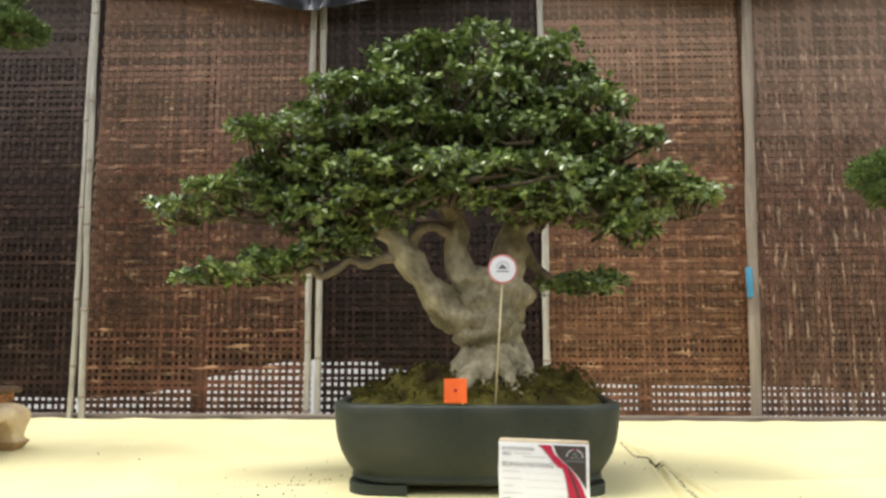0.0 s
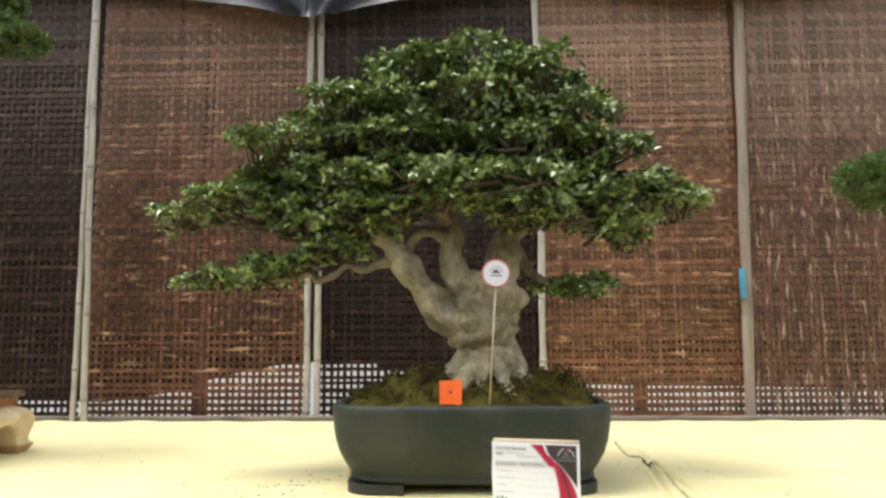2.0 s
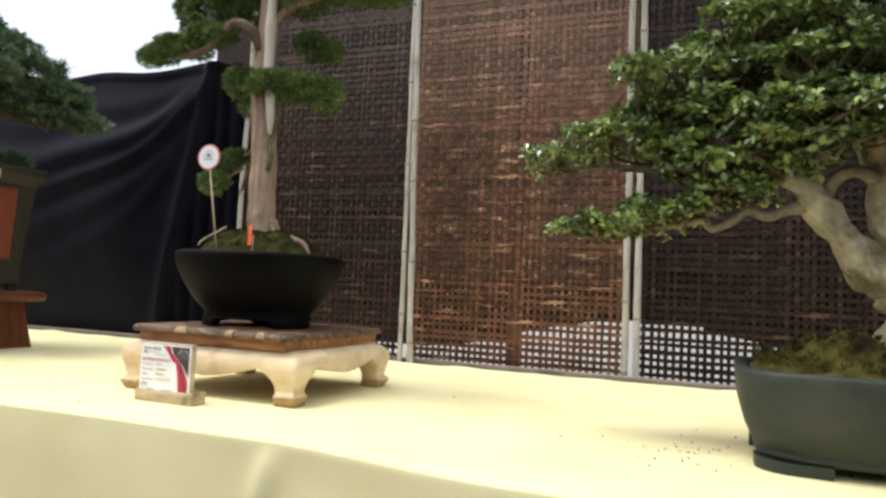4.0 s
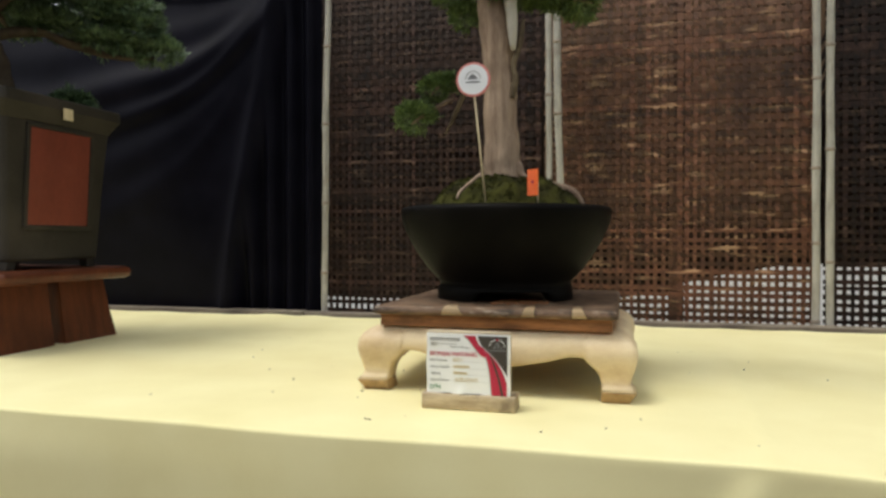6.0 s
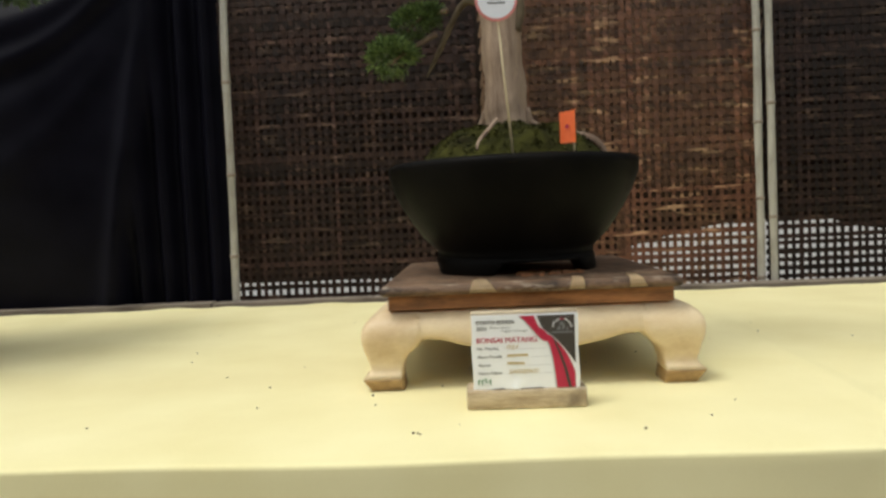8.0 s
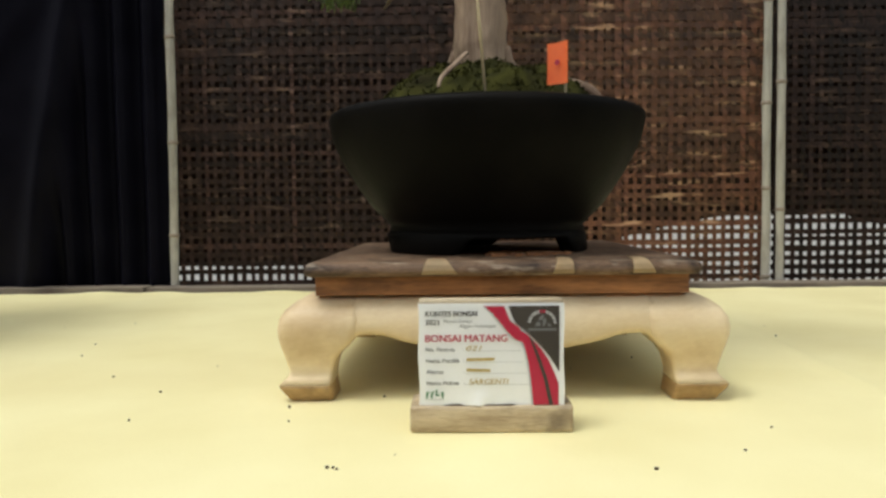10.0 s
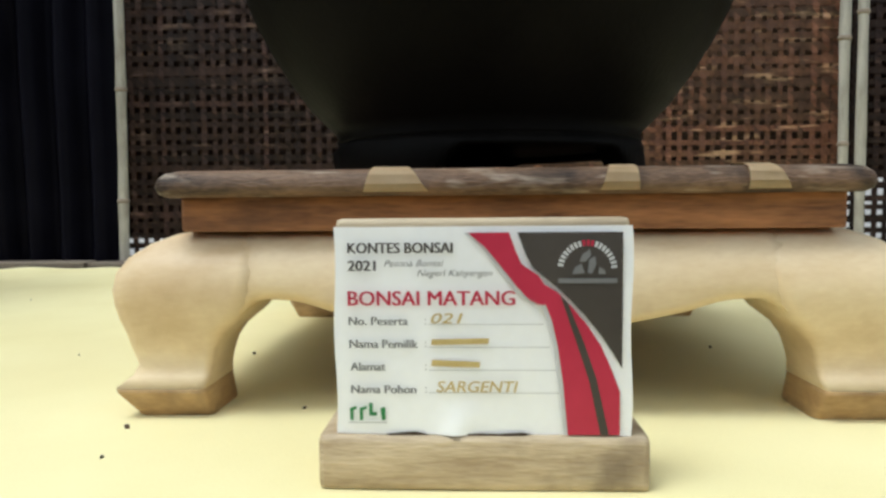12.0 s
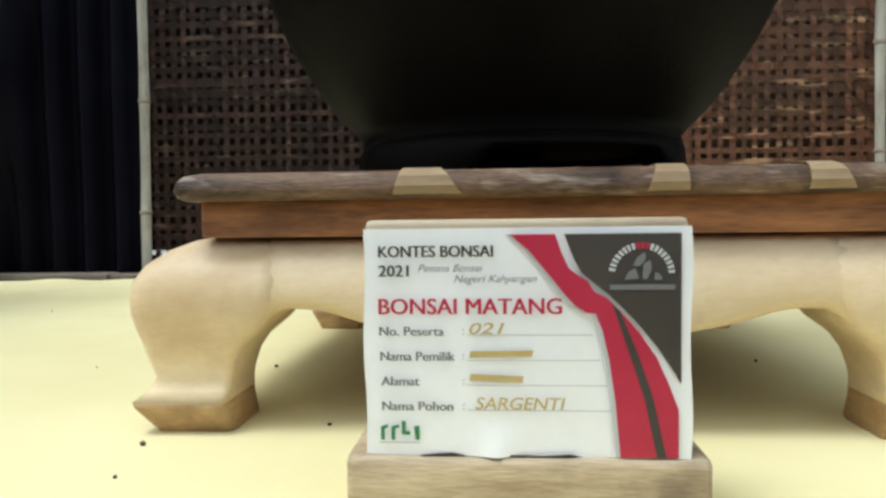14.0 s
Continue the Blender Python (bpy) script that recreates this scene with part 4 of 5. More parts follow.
def apron(length, depth, bm, belly=0.030, base=0.086):
    """A carved apron between two legs: bulging face, and a lower edge that drops to a belly in the middle."""
    loops = []
    for i in range(41):
        t = i / 40 * 2 - 1
        zb = base - belly * (1 - abs(t) ** 1.3) ** 1.2 + 0.003 * math.exp(-((abs(t) - 0.78) / 0.1) ** 2) - 0.012 * step(0.93, 1.0, abs(t))
        sect = [(0.046, 0.1295), (0.030, 0.1265), (0.016, 0.119), (0.008, 0.109), (0.0045, 0.095), (0.0050, zb + 0.006), (0.0075, zb), (0.040, zb), (0.046, zb + 0.004)]
        loops.append([(t * length, -depth + y, z) for y, z in sect])
    return rings(bm, loops)


for turn, length, depth in ((0, HW - 0.088, HD), (180, HW - 0.088, HD), (90, HD - 0.088, HW), (270, HD - 0.088, HW)):
    bm = apron(length, depth, bmesh.new(), {180: 0.0, 270: 0.008, 90: 0.022}.get(turn, 0.030), 0.080 if turn == 180 else 0.086)
    bmesh.ops.rotate(bm, verts=bm.verts, cent=(0, 0, 0), matrix=Matrix.Rotation(radians(turn), 3, "Z"))
    part("apron", bm, "stand_cream", stand)
for turn, length, depth in ((0, 0.223, 0.236), (180, 0.223, 0.236), (90, 0.212, 0.223), (270, 0.212, 0.223)):
    bm = box(-length, length, -depth, -depth + 0.024, 0.129, 0.1535, 0.002)
    bmesh.ops.rotate(bm, verts=bm.verts, cent=(0, 0, 0), matrix=Matrix.Rotation(radians(turn), 3, "Z"))
    part("waist_board", bm, "stand_brown", stand, "brown teak board under the slab", False)
SLAB = [(0.006, 0.1525), (0.002, 0.1545), (0.000, 0.1590), (0.0015, 0.1650), (0.005, 0.1685), (0.012, 0.1705), (0.030, 0.1710)]
slab = part("slab", rings(bmesh.new(), [rounded(0.234 - i, 0.255 - i, 0.006, z, 4) for i, z in SLAB]), "stand_top", stand, "weathered dark wooden slab with pale inlays")
for v in slab.data.vertices:
    if v.co.z < 0.1708:
        v.co.y += 0.0016 * noise.noise((v.co.x * 30, v.co.z * 40, 0))
for x0, x1, t0, t1, depth in ((-0.095, -0.050, -0.088, -0.066, 0.035), (0.058, 0.084, 0.066, 0.082, 0.030), (0.152, 0.180, 0.152, 0.168, 0.034)):
    bm = bmesh.new()
    rows = []
    for (i, z), f in zip(SLAB, (0, 0.15, 0.35, 0.6, 0.8, 0.95, 1.0)):
        y = -0.255 + i - 0.0016
        rows.append([(x0 + (t0 - x0) * f, y, z + 0.0012), (x1 + (t1 - x1) * f, y, z + 0.0012)])
    mid = (t0 + t1) / 2
    rows.append([(mid - 0.002, -0.255 + depth + 0.02, 0.1722), (mid + 0.002, -0.255 + depth + 0.02, 0.1722)])
    rings(bm, rows, False, (False, False))
    bmesh.ops.solidify(bm, geom=bm.faces[:], thickness=0.002)
    part("inlay", bm, "inlay", slab, "pale butterfly inlay", False)

BX, BY, BZ = -1.350, 1.680, TOP + 0.171
bowl = thing("round_bonsai_pot", (BX, BY, BZ), "round matte black clay bowl with rolled rim and arched foot", "plant pot")
prof = [(0.1200, 0.028), (0.1460, 0.030), (0.1485, 0.034), (0.1460, 0.038), (0.1530, 0.046), (0.1734, 0.066), (0.1929, 0.093), (0.2103, 0.121), (0.2237, 0.147), (0.2314, 0.168), (0.2344, 0.184), (0.2355, 0.191), (0.2339, 0.197), (0.2278, 0.201), (0.2175, 0.202), (0.2083, 0.200), (0.2042, 0.194), (0.2031, 0.180), (0.2021, 0.165)]
part("body", lathe([(r * 0.9643, z * 0.975) for r, z in prof], 80), "pot_black", bowl)
bm = bmesh.new()
seg = 120
loops = []
for i in range(seg + 1):
    a = 360 * i / seg
    lift = 0.0
    for c in (287, 47, 167):
        d = abs((a - c + 180) % 360 - 180)
        lift = max(lift, 0.021 * (1 - step(26, 37, d)))
    c, s = math.cos(radians(a)), math.sin(radians(a))
    loops.append([(r * 0.9643 * c, r * 0.9643 * s, z) for r, z in ((0.150, lift), (0.1525, lift + 0.002), (0.1500, 0.026), (0.1475, 0.031), (0.128, 0.031), (0.130, lift + 0.001))])
rings(bm, loops, True, (False, False))
part("foot_ring", bm, "pot_black", bowl)
moss2 = part("moss", mound(0.180, 0.180, 0.080, 7, 2.0, 0.014, 30, 90, 0.0, 3.2), "moss_bright", None, "domed bright green moss round the juniper roots", True, (BX, BY, BZ + 0.181))
tagged(moss2, category="moss", kind="stuff")
rng = np.random.default_rng(5)
n = 2400
f, q = rng.uniform(0, 2 * math.pi, n), np.sqrt(rng.uniform(0.02, 0.95, n))
mx, my = 0.174 * q * np.cos(f), 0.174 * q * np.sin(f)
mz = 0.078 * (1 - q ** 3.2) + np.array([0.014 * noise.noise((x * 16, y * 16, 7)) + 0.0084 * noise.noise((x * 45, y * 45, 7)) for x, y in zip(mx, my)])
me = needle_mesh("moss_tufts", np.stack([mx, my, mz], 1), np.tile([[0, 0, 1.0]], (n, 1)), rng, 6, 0.007, 0.0013, 1.2)
tufts = link_mesh("moss_tufts", me, "moss_bright", None, "short tufts of green moss in the bowl", False, (BX, BY, BZ + 0.181))
tagged(tufts, category="moss", kind="stuff")

juniper_at = Vector((-1.355, 1.72, BZ + 0.235))
juniper = thing("tall_juniper_bonsai", juniper_at + Vector((-0.006, -0.045, 0)), "tall juniper bonsai with reddish trunk, bleached streak and sparse pads", "bonsai tree")


def jun(rows, name="branch", skin="bark_red", seg=8, lumps=0.14, label=""):
    return tree_limb(name, rows, juniper, juniper_at, skin, seg, lumps, label)


jun([(-1.350, 1.72, 1.190, 0.047), (-1.349, 1.72, 1.235, 0.041), (-1.350, 1.72, 1.300, 0.037), (-1.354, 1.72, 1.390, 0.035), (-1.360, 1.72, 1.500, 0.034), (-1.370, 1.72, 1.620, 0.032), (-1.366, 1.72, 1.750, 0.030), (-1.362, 1.72, 1.880, 0.027), (-1.360, 1.72, 2.000, 0.026), (-1.350, 1.72, 2.12, 0.014)], "trunk", seg=28, lumps=0.08)
jun([(-1.326, 1.700, 1.40, 0.007), (-1.318, 1.700, 1.44, 0.007), (-1.322, 1.700, 1.47, 0.006), (-1.308, 1.702, 1.52, 0.006), (-1.302, 1.705, 1.57, 0.003)], label="short crooked dead stub", skin="twig")
jun([(-1.322, 1.694, 1.50, 0.006), (-1.326, 1.693, 1.58, 0.012), (-1.336, 1.692, 1.68, 0.015), (-1.340, 1.694, 1.80, 0.015), (-1.340, 1.698, 1.92, 0.013), (-1.340, 1.70, 2.02, 0.006)], "dead_streak", "deadwood", 12, 0.15, "bleached deadwood streak")
for f, l in ((352, 0.15), (20, 0.11), (80, 0.1), (150, 0.1)):
    c, s = math.cos(radians(f)), math.sin(radians(f))
    jun([(-1.352 + 0.035 * c, 1.72 + 0.035 * s, 1.262, 0.011), (-1.352 + 0.056 * c, 1.72 + 0.056 * s, 1.228, 0.010), (-1.352 + l * c, 1.72 + l * s, 1.252 - l * 0.33, 0.008), (-1.352 + (l + 0.03) * c, 1.72 + (l + 0.03) * s, 1.220 - l * 0.33, 0.004)], "root", seg=8)
jun([(-1.372, 1.60, 1.232, 0.0028), (-1.388, 1.575, 1.212, 0.0028), (-1.404, 1.55, 1.192, 0.0025), (-1.408, 1.54, 1.178, 0.002)], "root", "bark_red")
jun([(-1.375, 1.74, 1.455, 0.010), (-1.405, 1.76, 1.475, 0.008), (-1.425, 1.775, 1.470, 0.007), (-1.446, 1.785, 1.440, 0.006), (-1.464, 1.79, 1.405, 0.005), (-1.484, 1.80, 1.370, 0.004), (-1.498, 1.80, 1.345, 0.0015)], skin="twig", label="crooked branch ending in a dead stub")
jun([(-1.475, 1.785, 1.425, 0.006), (-1.52, 1.78, 1.40, 0.004), (-1.57, 1.765, 1.365, 0.003)])
jun([(-1.45, 1.775, 1.465, 0.006), (-1.50, 1.78, 1.455, 0.004), (-1.53, 1.78, 1.43, 0.002)])
jun([(-1.375, 1.70, 1.745, 0.014), (-1.395, 1.68, 1.795, 0.013), (-1.435, 1.66, 1.812, 0.013), (-1.475, 1.66, 1.785, 0.012), (-1.530, 1.67, 1.755, 0.010), (-1.62, 1.69, 1.745, 0.010), (-1.73, 1.71, 1.765, 0.006), (-1.84, 1.72, 1.755, 0.003)], skin="twig", label="bent dark branch arching away from the trunk")
jun([(-1.60, 1.69, 1.748, 0.008), (-1.66, 1.70, 1.81, 0.006), (-1.68, 1.72, 1.87, 0.004), (-1.64, 1.73, 1.95, 0.003)])
jun([(-1.345, 1.73, 1.640, 0.010), (-1.29, 1.735, 1.628, 0.008), (-1.22, 1.74, 1.620, 0.006), (-1.14, 1.75, 1.600, 0.003)])
jun([(-1.345, 1.74, 1.720, 0.009), (-1.29, 1.78, 1.742, 0.006), (-1.25, 1.80, 1.755, 0.003)])
jun([(-1.345, 1.72, 1.830, 0.016), (-1.27, 1.71, 1.868, 0.012), (-1.15, 1.70, 1.878, 0.009), (-1.02, 1.69, 1.860, 0.005), (-0.94, 1.68, 1.845, 0.003)])
jun([(-1.390, 1.73, 1.640, 0.008), (-1.43, 1.745, 1.655, 0.005), (-1.47, 1.75, 1.66, 0.003)])
jun([(-1.375, 1.72, 1.900, 0.014), (-1.45, 1.73, 1.940, 0.010), (-1.52, 1.74, 1.95, 0.005)])
PADS_HIGH = [(-1.34, 1.72, 2.1, 0.13, 0.12, 0.06), (-1.25, 1.72, 2.03, 0.1, 0.1, 0.05), (-1.52, 1.75, 2.02, 0.08, 0.08, 0.04),
             (-1.45, 1.74, 1.98, 0.09, 0.09, 0.05), (-1.1, 1.72, 1.98, 0.09, 0.09, 0.04), (-1.54, 1.7, 1.96, 0.055, 0.05, 0.045),
             (-1.64, 1.73, 1.94, 0.05, 0.04, 0.034), (-1.52, 1.75, 1.92, 0.06, 0.07, 0.075), (-1.165, 1.7, 1.91, 0.08, 0.08, 0.048),
             (-1.71, 1.72, 1.905, 0.035, 0.03, 0.028), (-1.265, 1.74, 1.895, 0.065, 0.07, 0.045), (-1.05, 1.69, 1.885, 0.08, 0.08, 0.044),
             (-1.585, 1.7, 1.88, 0.05, 0.05, 0.045)]
PADS_MIDDLE = [(-1.46, 1.76, 1.88, 0.05, 0.06, 0.06), (-1.67, 1.72, 1.86, 0.04, 0.04, 0.034), (-0.965, 1.68, 1.858, 0.06, 0.06, 0.03),
               (-1.6, 1.7, 1.82, 0.03, 0.03, 0.03), (-1.56, 1.69, 1.8, 0.055, 0.045, 0.034), (-1.5, 1.68, 1.785, 0.045, 0.045, 0.03),
               (-1.73, 1.71, 1.785, 0.06, 0.05, 0.026), (-1.265, 1.8, 1.775, 0.045, 0.05, 0.035), (-1.65, 1.71, 1.775, 0.05, 0.05, 0.028),
               (-1.8, 1.72, 1.77, 0.055, 0.05, 0.024), (-1.225, 1.81, 1.765, 0.04, 0.05, 0.03), (-1.855, 1.72, 1.755, 0.035, 0.04, 0.018),
               (-1.465, 1.75, 1.665, 0.045, 0.05, 0.045)]
PADS_LOW = [(-1.215, 1.83, 1.66, 0.04, 0.05, 0.035), (-1.3, 1.69, 1.655, 0.065, 0.06, 0.026), (-1.275, 1.735, 1.648, 0.075, 0.07, 0.03),
            (-1.215, 1.74, 1.64, 0.065, 0.08, 0.036), (-1.335, 1.7, 1.64, 0.045, 0.04, 0.02), (-1.175, 1.75, 1.612, 0.04, 0.05, 0.03),
            (-1.44, 1.76, 1.6, 0.03, 0.03, 0.03), (-1.5, 1.79, 1.462, 0.018, 0.02, 0.012), (-1.534, 1.78, 1.446, 0.038, 0.036, 0.023),
            (-1.562, 1.77, 1.395, 0.02, 0.02, 0.016), (-1.578, 1.763, 1.38, 0.042, 0.04, 0.033)]
PADS = PADS_HIGH + PADS_MIDDLE + PADS_LOW
PADS = [(x + 0.018 if x < -1.49 and z < 1.5 else -1.50 + (x + 1.50) * 0.82 if x < -1.59 and z > 1.7 else x - 0.018 if x > -1.34 and z < 1.67 else x, y, z - 0.010 if x > -1.34 and z < 1.67 else z, a, b, c) for x, y, z, a, b, c in PADS]
rng = np.random.default_rng(21)
for p in PADS:
    one, nor = scatter([p], rng, 70000, 0.4, 0.45, 0.55)
    me = needle_mesh("foliage_pad", one - np.array(juniper_at), nor, rng, 9, 0.014, 0.0015)
    link_mesh("foliage_pad", me, "needle", juniper, smooth=False)


# ---- round badge signs on skewers, and orange tags ----
def badge(foot, centre, r, turn, words):
    ob = thing("badge_sign", foot, words, "sign", "badge signs on skewers")
    d = Vector(centre) - Vector(foot)
    part("skewer", bar((0, 0, -0.03), d - Vector((0, -0.002, 0.3 * r)), 0.0019), "stick", ob)
    m = Matrix.Translation(d) @ Matrix.Rotation(radians(turn), 4, "Z")
    bm = lathe([(r * 0.99, -0.0012), (r, -0.0006), (r, 0.0006), (r * 0.99, 0.0012)], 44)
    bmesh.ops.transform(bm, matrix=m @ Matrix.Rotation(radians(90), 4, "X"), verts=bm.verts)
    disc = part("disc", bm, "red_rim", ob, "white disc with a red edge", False)

    def on_disc(polys, y, skin, name):
        bm = flat(polys, y)
        bmesh.ops.transform(bm, matrix=m, verts=bm.verts)
        part(name, bm, skin, disc, smooth=False)

    on_disc([disc_poly(0, 0, r * 0.88, 40)], -0.0016, "white", "face")
    arch = [(r * 0.48 * math.cos(radians(a)), r * (0.02 + 0.5 * math.sin(radians(a)))) for a in range(0, 181, 12)]
    arch += [(r * 0.38 * math.cos(radians(a)), r * (0.02 + 0.40 * math.sin(radians(a)))) for a in range(180, -1, -12)]
    on_disc([arch], -0.0020, "ink_line", "emblem")
    on_disc([[(-r * 0.3, 0), (-r * 0.2, r * 0.2), (-r * 0.02, r * 0.32), (r * 0.14, r * 0.22), (r * 0.28, 0)], [(-r * 0.42, -r * 0.12), (-r * 0.42, -r * 0.2), (r * 0.42, -r * 0.2), (r * 0.42, -r * 0.12)]], -0.0020, "ink_grey", "emblem")
    return ob


badge((0.188, 1.402, 1.000), (0.204, 1.374, 1.238), 0.0285, 2, "round white red-edged sign on a skewer in the green pot")
badge((-1.355, 1.500, 1.172), (-1.376, 1.469, 1.401), 0.0325, 4, "round white red-edged sign on a skewer in the black bowl")


def tag(at, w, h, turn, stem, words):
    ob = thing("orange_tag", at, words, "tag", "orange tags")
    m = Matrix.Rotation(radians(turn), 4, "Z")
    loops = []
    for i in range(9):
        x = -w / 2 + w * i / 8
        loops.append([(x, 0.002 * math.sin(i / 8 * math.pi) - t, z) for t, z in ((0, 0), (0.0008, 0), (0.0008, h + 0.001 * i / 8), (0, h + 0.001 * i / 8))])
    bm = rings(bmesh.new(), loops)
    bmesh.ops.transform(bm, matrix=m, verts=bm.verts)
    plate = part("plate", bm, "orange", ob, smooth=False)
    bm = flat([disc_poly(0, h * 0.52, h * 0.07, 10)], -0.0015)
    bmesh.ops.transform(bm, matrix=m, verts=bm.verts)
    part("mark", bm, "ink_red", plate, smooth=False)
    if stem:
        part("stem", bar(m @ Vector((w * 0.3, 0.005, -stem)), m @ Vector((w * 0.3, 0.005, h * 0.5)), 0.0015), "stick", ob)
    return ob


tag((0.112, 1.388, 0.982), 0.044, 0.046, -2, 0.012, "square orange plastic tag stuck in the green pot")
tag((-1.268, 1.512, 1.183), 0.027, 0.050, -35, 0.022, "narrow orange plastic tag on a stem in the black bowl")


# ---- printed cards in wooden holders ----
def card(at, turn, words, written):
    ob = thing("card_stand", at, words, "card stand", "printed cards in wooden holders", turn=turn)
    W, H, BASE = 0.148, 0.105, 0.0285
    part("base", box(-0.0835, 0.0835, -0.004, 0.046, 0, BASE, 0.004), "holder", ob, "wooden base block")
    part("board", box(-0.0735, 0.0735, 0.0012, 0.017, BASE - 0.004, BASE + H + 0.004, 0.003), "board", ob, "pale wooden backing board")
    # paper: slightly curled and creased near its foot
    bm = bmesh.new()
    loops = []
    for i in range(33):
        x = -W / 2 + W * i / 32
        col = []
        for k in range(21):
            z = H * k / 20
            y = -0.0008 - 0.0034 * max(0.0, 1 - abs(x + 0.014 - 0.3 * z) / 0.010) * (1 - step(0.0, 0.019, z)) + 0.0004 * math.sin(x * 60)
            col.append((x + 0.0006 * math.sin(z * 90) * (abs(x) > W / 2 - 0.001), y, BASE + z + 0.0008 * noise.noise((x * 90, 0, 1)) * (k == 0)))
        loops.append(col)
    rings(bm, loops, False, (False, False))
    paper = part("card", bm, "paper", ob, "white printed card with crimson ribbon")

    def P(px, py):
        return (-W / 2 + W * (px - 643) / 577, BASE + H * (1 - (py - 416) / 405))

    def draw(name, polys, skin, y=-0.0022):
        for poly in polys:
            part(name, flat([[P(*q) for q in poly]], y), skin, paper, smooth=False)

    def say(name, text, px, py, cap, skin, width=None, shear=0.0, bold=0.0002, y=-0.0024):
        x, z = P(px, py)
        for k in range(2 if bold else 1):
            link_mesh(name, lettering(text, x + bold * k, z, cap * H / 405, y - 0.0001 * k, width and width * W / 577, shear), skin, paper, smooth=False)

    edge = [(905, 428), (938, 456), (968, 492), (998, 530), (1020, 554), (1040, 566), (1054, 566), (1066, 596), (1078, 650), (1088, 720), (1097, 819)]
    draw("ribbon_edge", [[(x - 8, y) for x, y in edge[:6]] + [(x + 3, y) for x, y in edge[:6]][::-1], [(x - 8, y) for x, y in edge[6:]] + [(x + 3, y) for x, y in edge[6:]][::-1]], "ink_line", -0.0019)
    draw("ribbon", [edge[:5] + [(1052, 528), (1040, 510), (1022, 498), (1008, 488), (996, 462), (984, 428)],
                    edge[4:] + [(1197, 819), (1197, 735), (1180, 690), (1160, 645), (1130, 600), (1100, 566), (1074, 540), (1052, 528)]], "ink_red", -0.0024)
    draw("dark_field", [[(1000, 428), (1201, 428), (1201, 690), (1186, 664), (1160, 625), (1130, 588), (1100, 556), (1075, 532), (1050, 512), (1030, 496), (1016, 470)]], "ink_dark")
    draw("ribbon_fold", [[(1082, 548), (1096, 562), (1128, 640), (1152, 710), (1176, 819), (1160, 819), (1138, 715), (1115, 645)]], "ink_dark", -0.0026)
    arc = []
    for a in range(4, 174, 9):
        c0, s0, c1, s1 = math.cos(radians(a)), math.sin(radians(a)), math.cos(radians(a + 6)), math.sin(radians(a + 6))
        arc.append([(1133 + 46 * c0, 500 - 46 * s0), (1133 + 57 * c0, 500 - 57 * s0), (1133 + 57 * c1, 500 - 57 * s1), (1133 + 46 * c1, 500 - 46 * s1)])
    draw("emblem_block", arc[:8] + arc[11:], "ink_line", -0.0026)
    draw("emblem_block", arc[8:11], "ink_red", -0.0026)
    draw("emblem_tree", [[(1104, 508), (1110, 494), (1122, 488), (1128, 506)], [(1118, 484), (1124, 470), (1138, 460), (1140, 472), (1130, 484)], [(1134, 506), (1136, 480), (1148, 474), (1150, 490), (1142, 507)],
                         [(1154, 508), (1156, 494), (1166, 500), (1168, 508)], [(1078, 516), (1190, 516), (1190, 525), (1078, 525)]], "ink_grey", -0.0028)
    title, bold = ("ink_dark", 0.0005) if written else ("ink_grey", 0.0002)
    say("lettering", "KONTES BONSAI", 671, 466, 20, title, 203, 0.0, bold)
    say("lettering", "2021", 671, 500, 20, title, 53, 0.0, bold)
    say("lettering", "BONSAI MATANG", 670, 567, 28, "ink_red" if written else "ink_grey", 324, 0.0, bold)
    if written:
        say("lettering", "Pesona Bonsai", 742, 492, 13, "ink_grey", 116, 0.35, 0)
        say("lettering", "Negeri Kahyangan", 806, 511, 13, "ink_grey", 146, 0.35, 0)
    else:
        draw("text_bar", [[(742, 483), (858, 483), (858, 489), (742, 489)], [(806, 502), (952, 502), (952, 508), (806, 508)]], "ink_line")
    for k, text in enumerate(("No. Peserta", "Nama Pemilik", "Alamat", "Nama Pohon")):
        y = 605 + 44.5 * k
        wide = (115, 133, 68, 127)[k]
        if written:
            say("lettering", text, 671 + k, y, 16, "ink_grey", wide, 0.0, 0.0004)
        else:
            draw("text_bar", [[(671, y - 9), (671 + wide, y - 9), (671 + wide, y - 4), (671, y - 4)]], "ink_line")
        draw("rule", [[(828, y - 2), (1050 + 12 * k, y - 2), (1050 + 12 * k, y), (828, y)]], "ink_line")
        draw("rule", [[(820, y - 12), (823, y - 12), (823, y - 9), (820, y - 9)], [(820, y - 4), (823, y - 4), (823, y - 1), (820, y - 1)]], "ink_line")
    if written:
        say("handwriting", "021", 832, 602, 20, "ink_gold", 62, 0.25)
        draw("handwriting_bar", [[(834, 633), (945, 631), (943, 642), (832, 644)], [(834, 673), (928, 677), (926, 688), (832, 685)]], "ink_gold")
        say("handwriting", "SARGENTI", 842, 736, 22, "ink_gold", 158, 0.2)
    draw("logo", [[(671, 768), (684, 764), (684, 770), (678, 772), (678, 792), (671, 792)], [(690, 768), (704, 764), (704, 770), (697, 772), (697, 792), (690, 792)],
                  [(709, 758), (716, 758), (716, 776), (724, 776), (724, 783), (709, 783)], [(731, 768), (741, 766), (741, 792), (734, 792)]], "ink_green")
    draw("logo", [[(668, 795), (743, 795), (743, 798), (668, 798)]], "ink_line")
    # grime along the foot of the card
    draw("grime", [[(742, 819), (770, 816), (800, 814), (815, 817), (830, 821), (745, 822)], [(880, 819), (930, 817), (960, 818), (1010, 815), (1030, 819), (1010, 822), (885, 822)]], "crumb", -0.0021)
    return ob


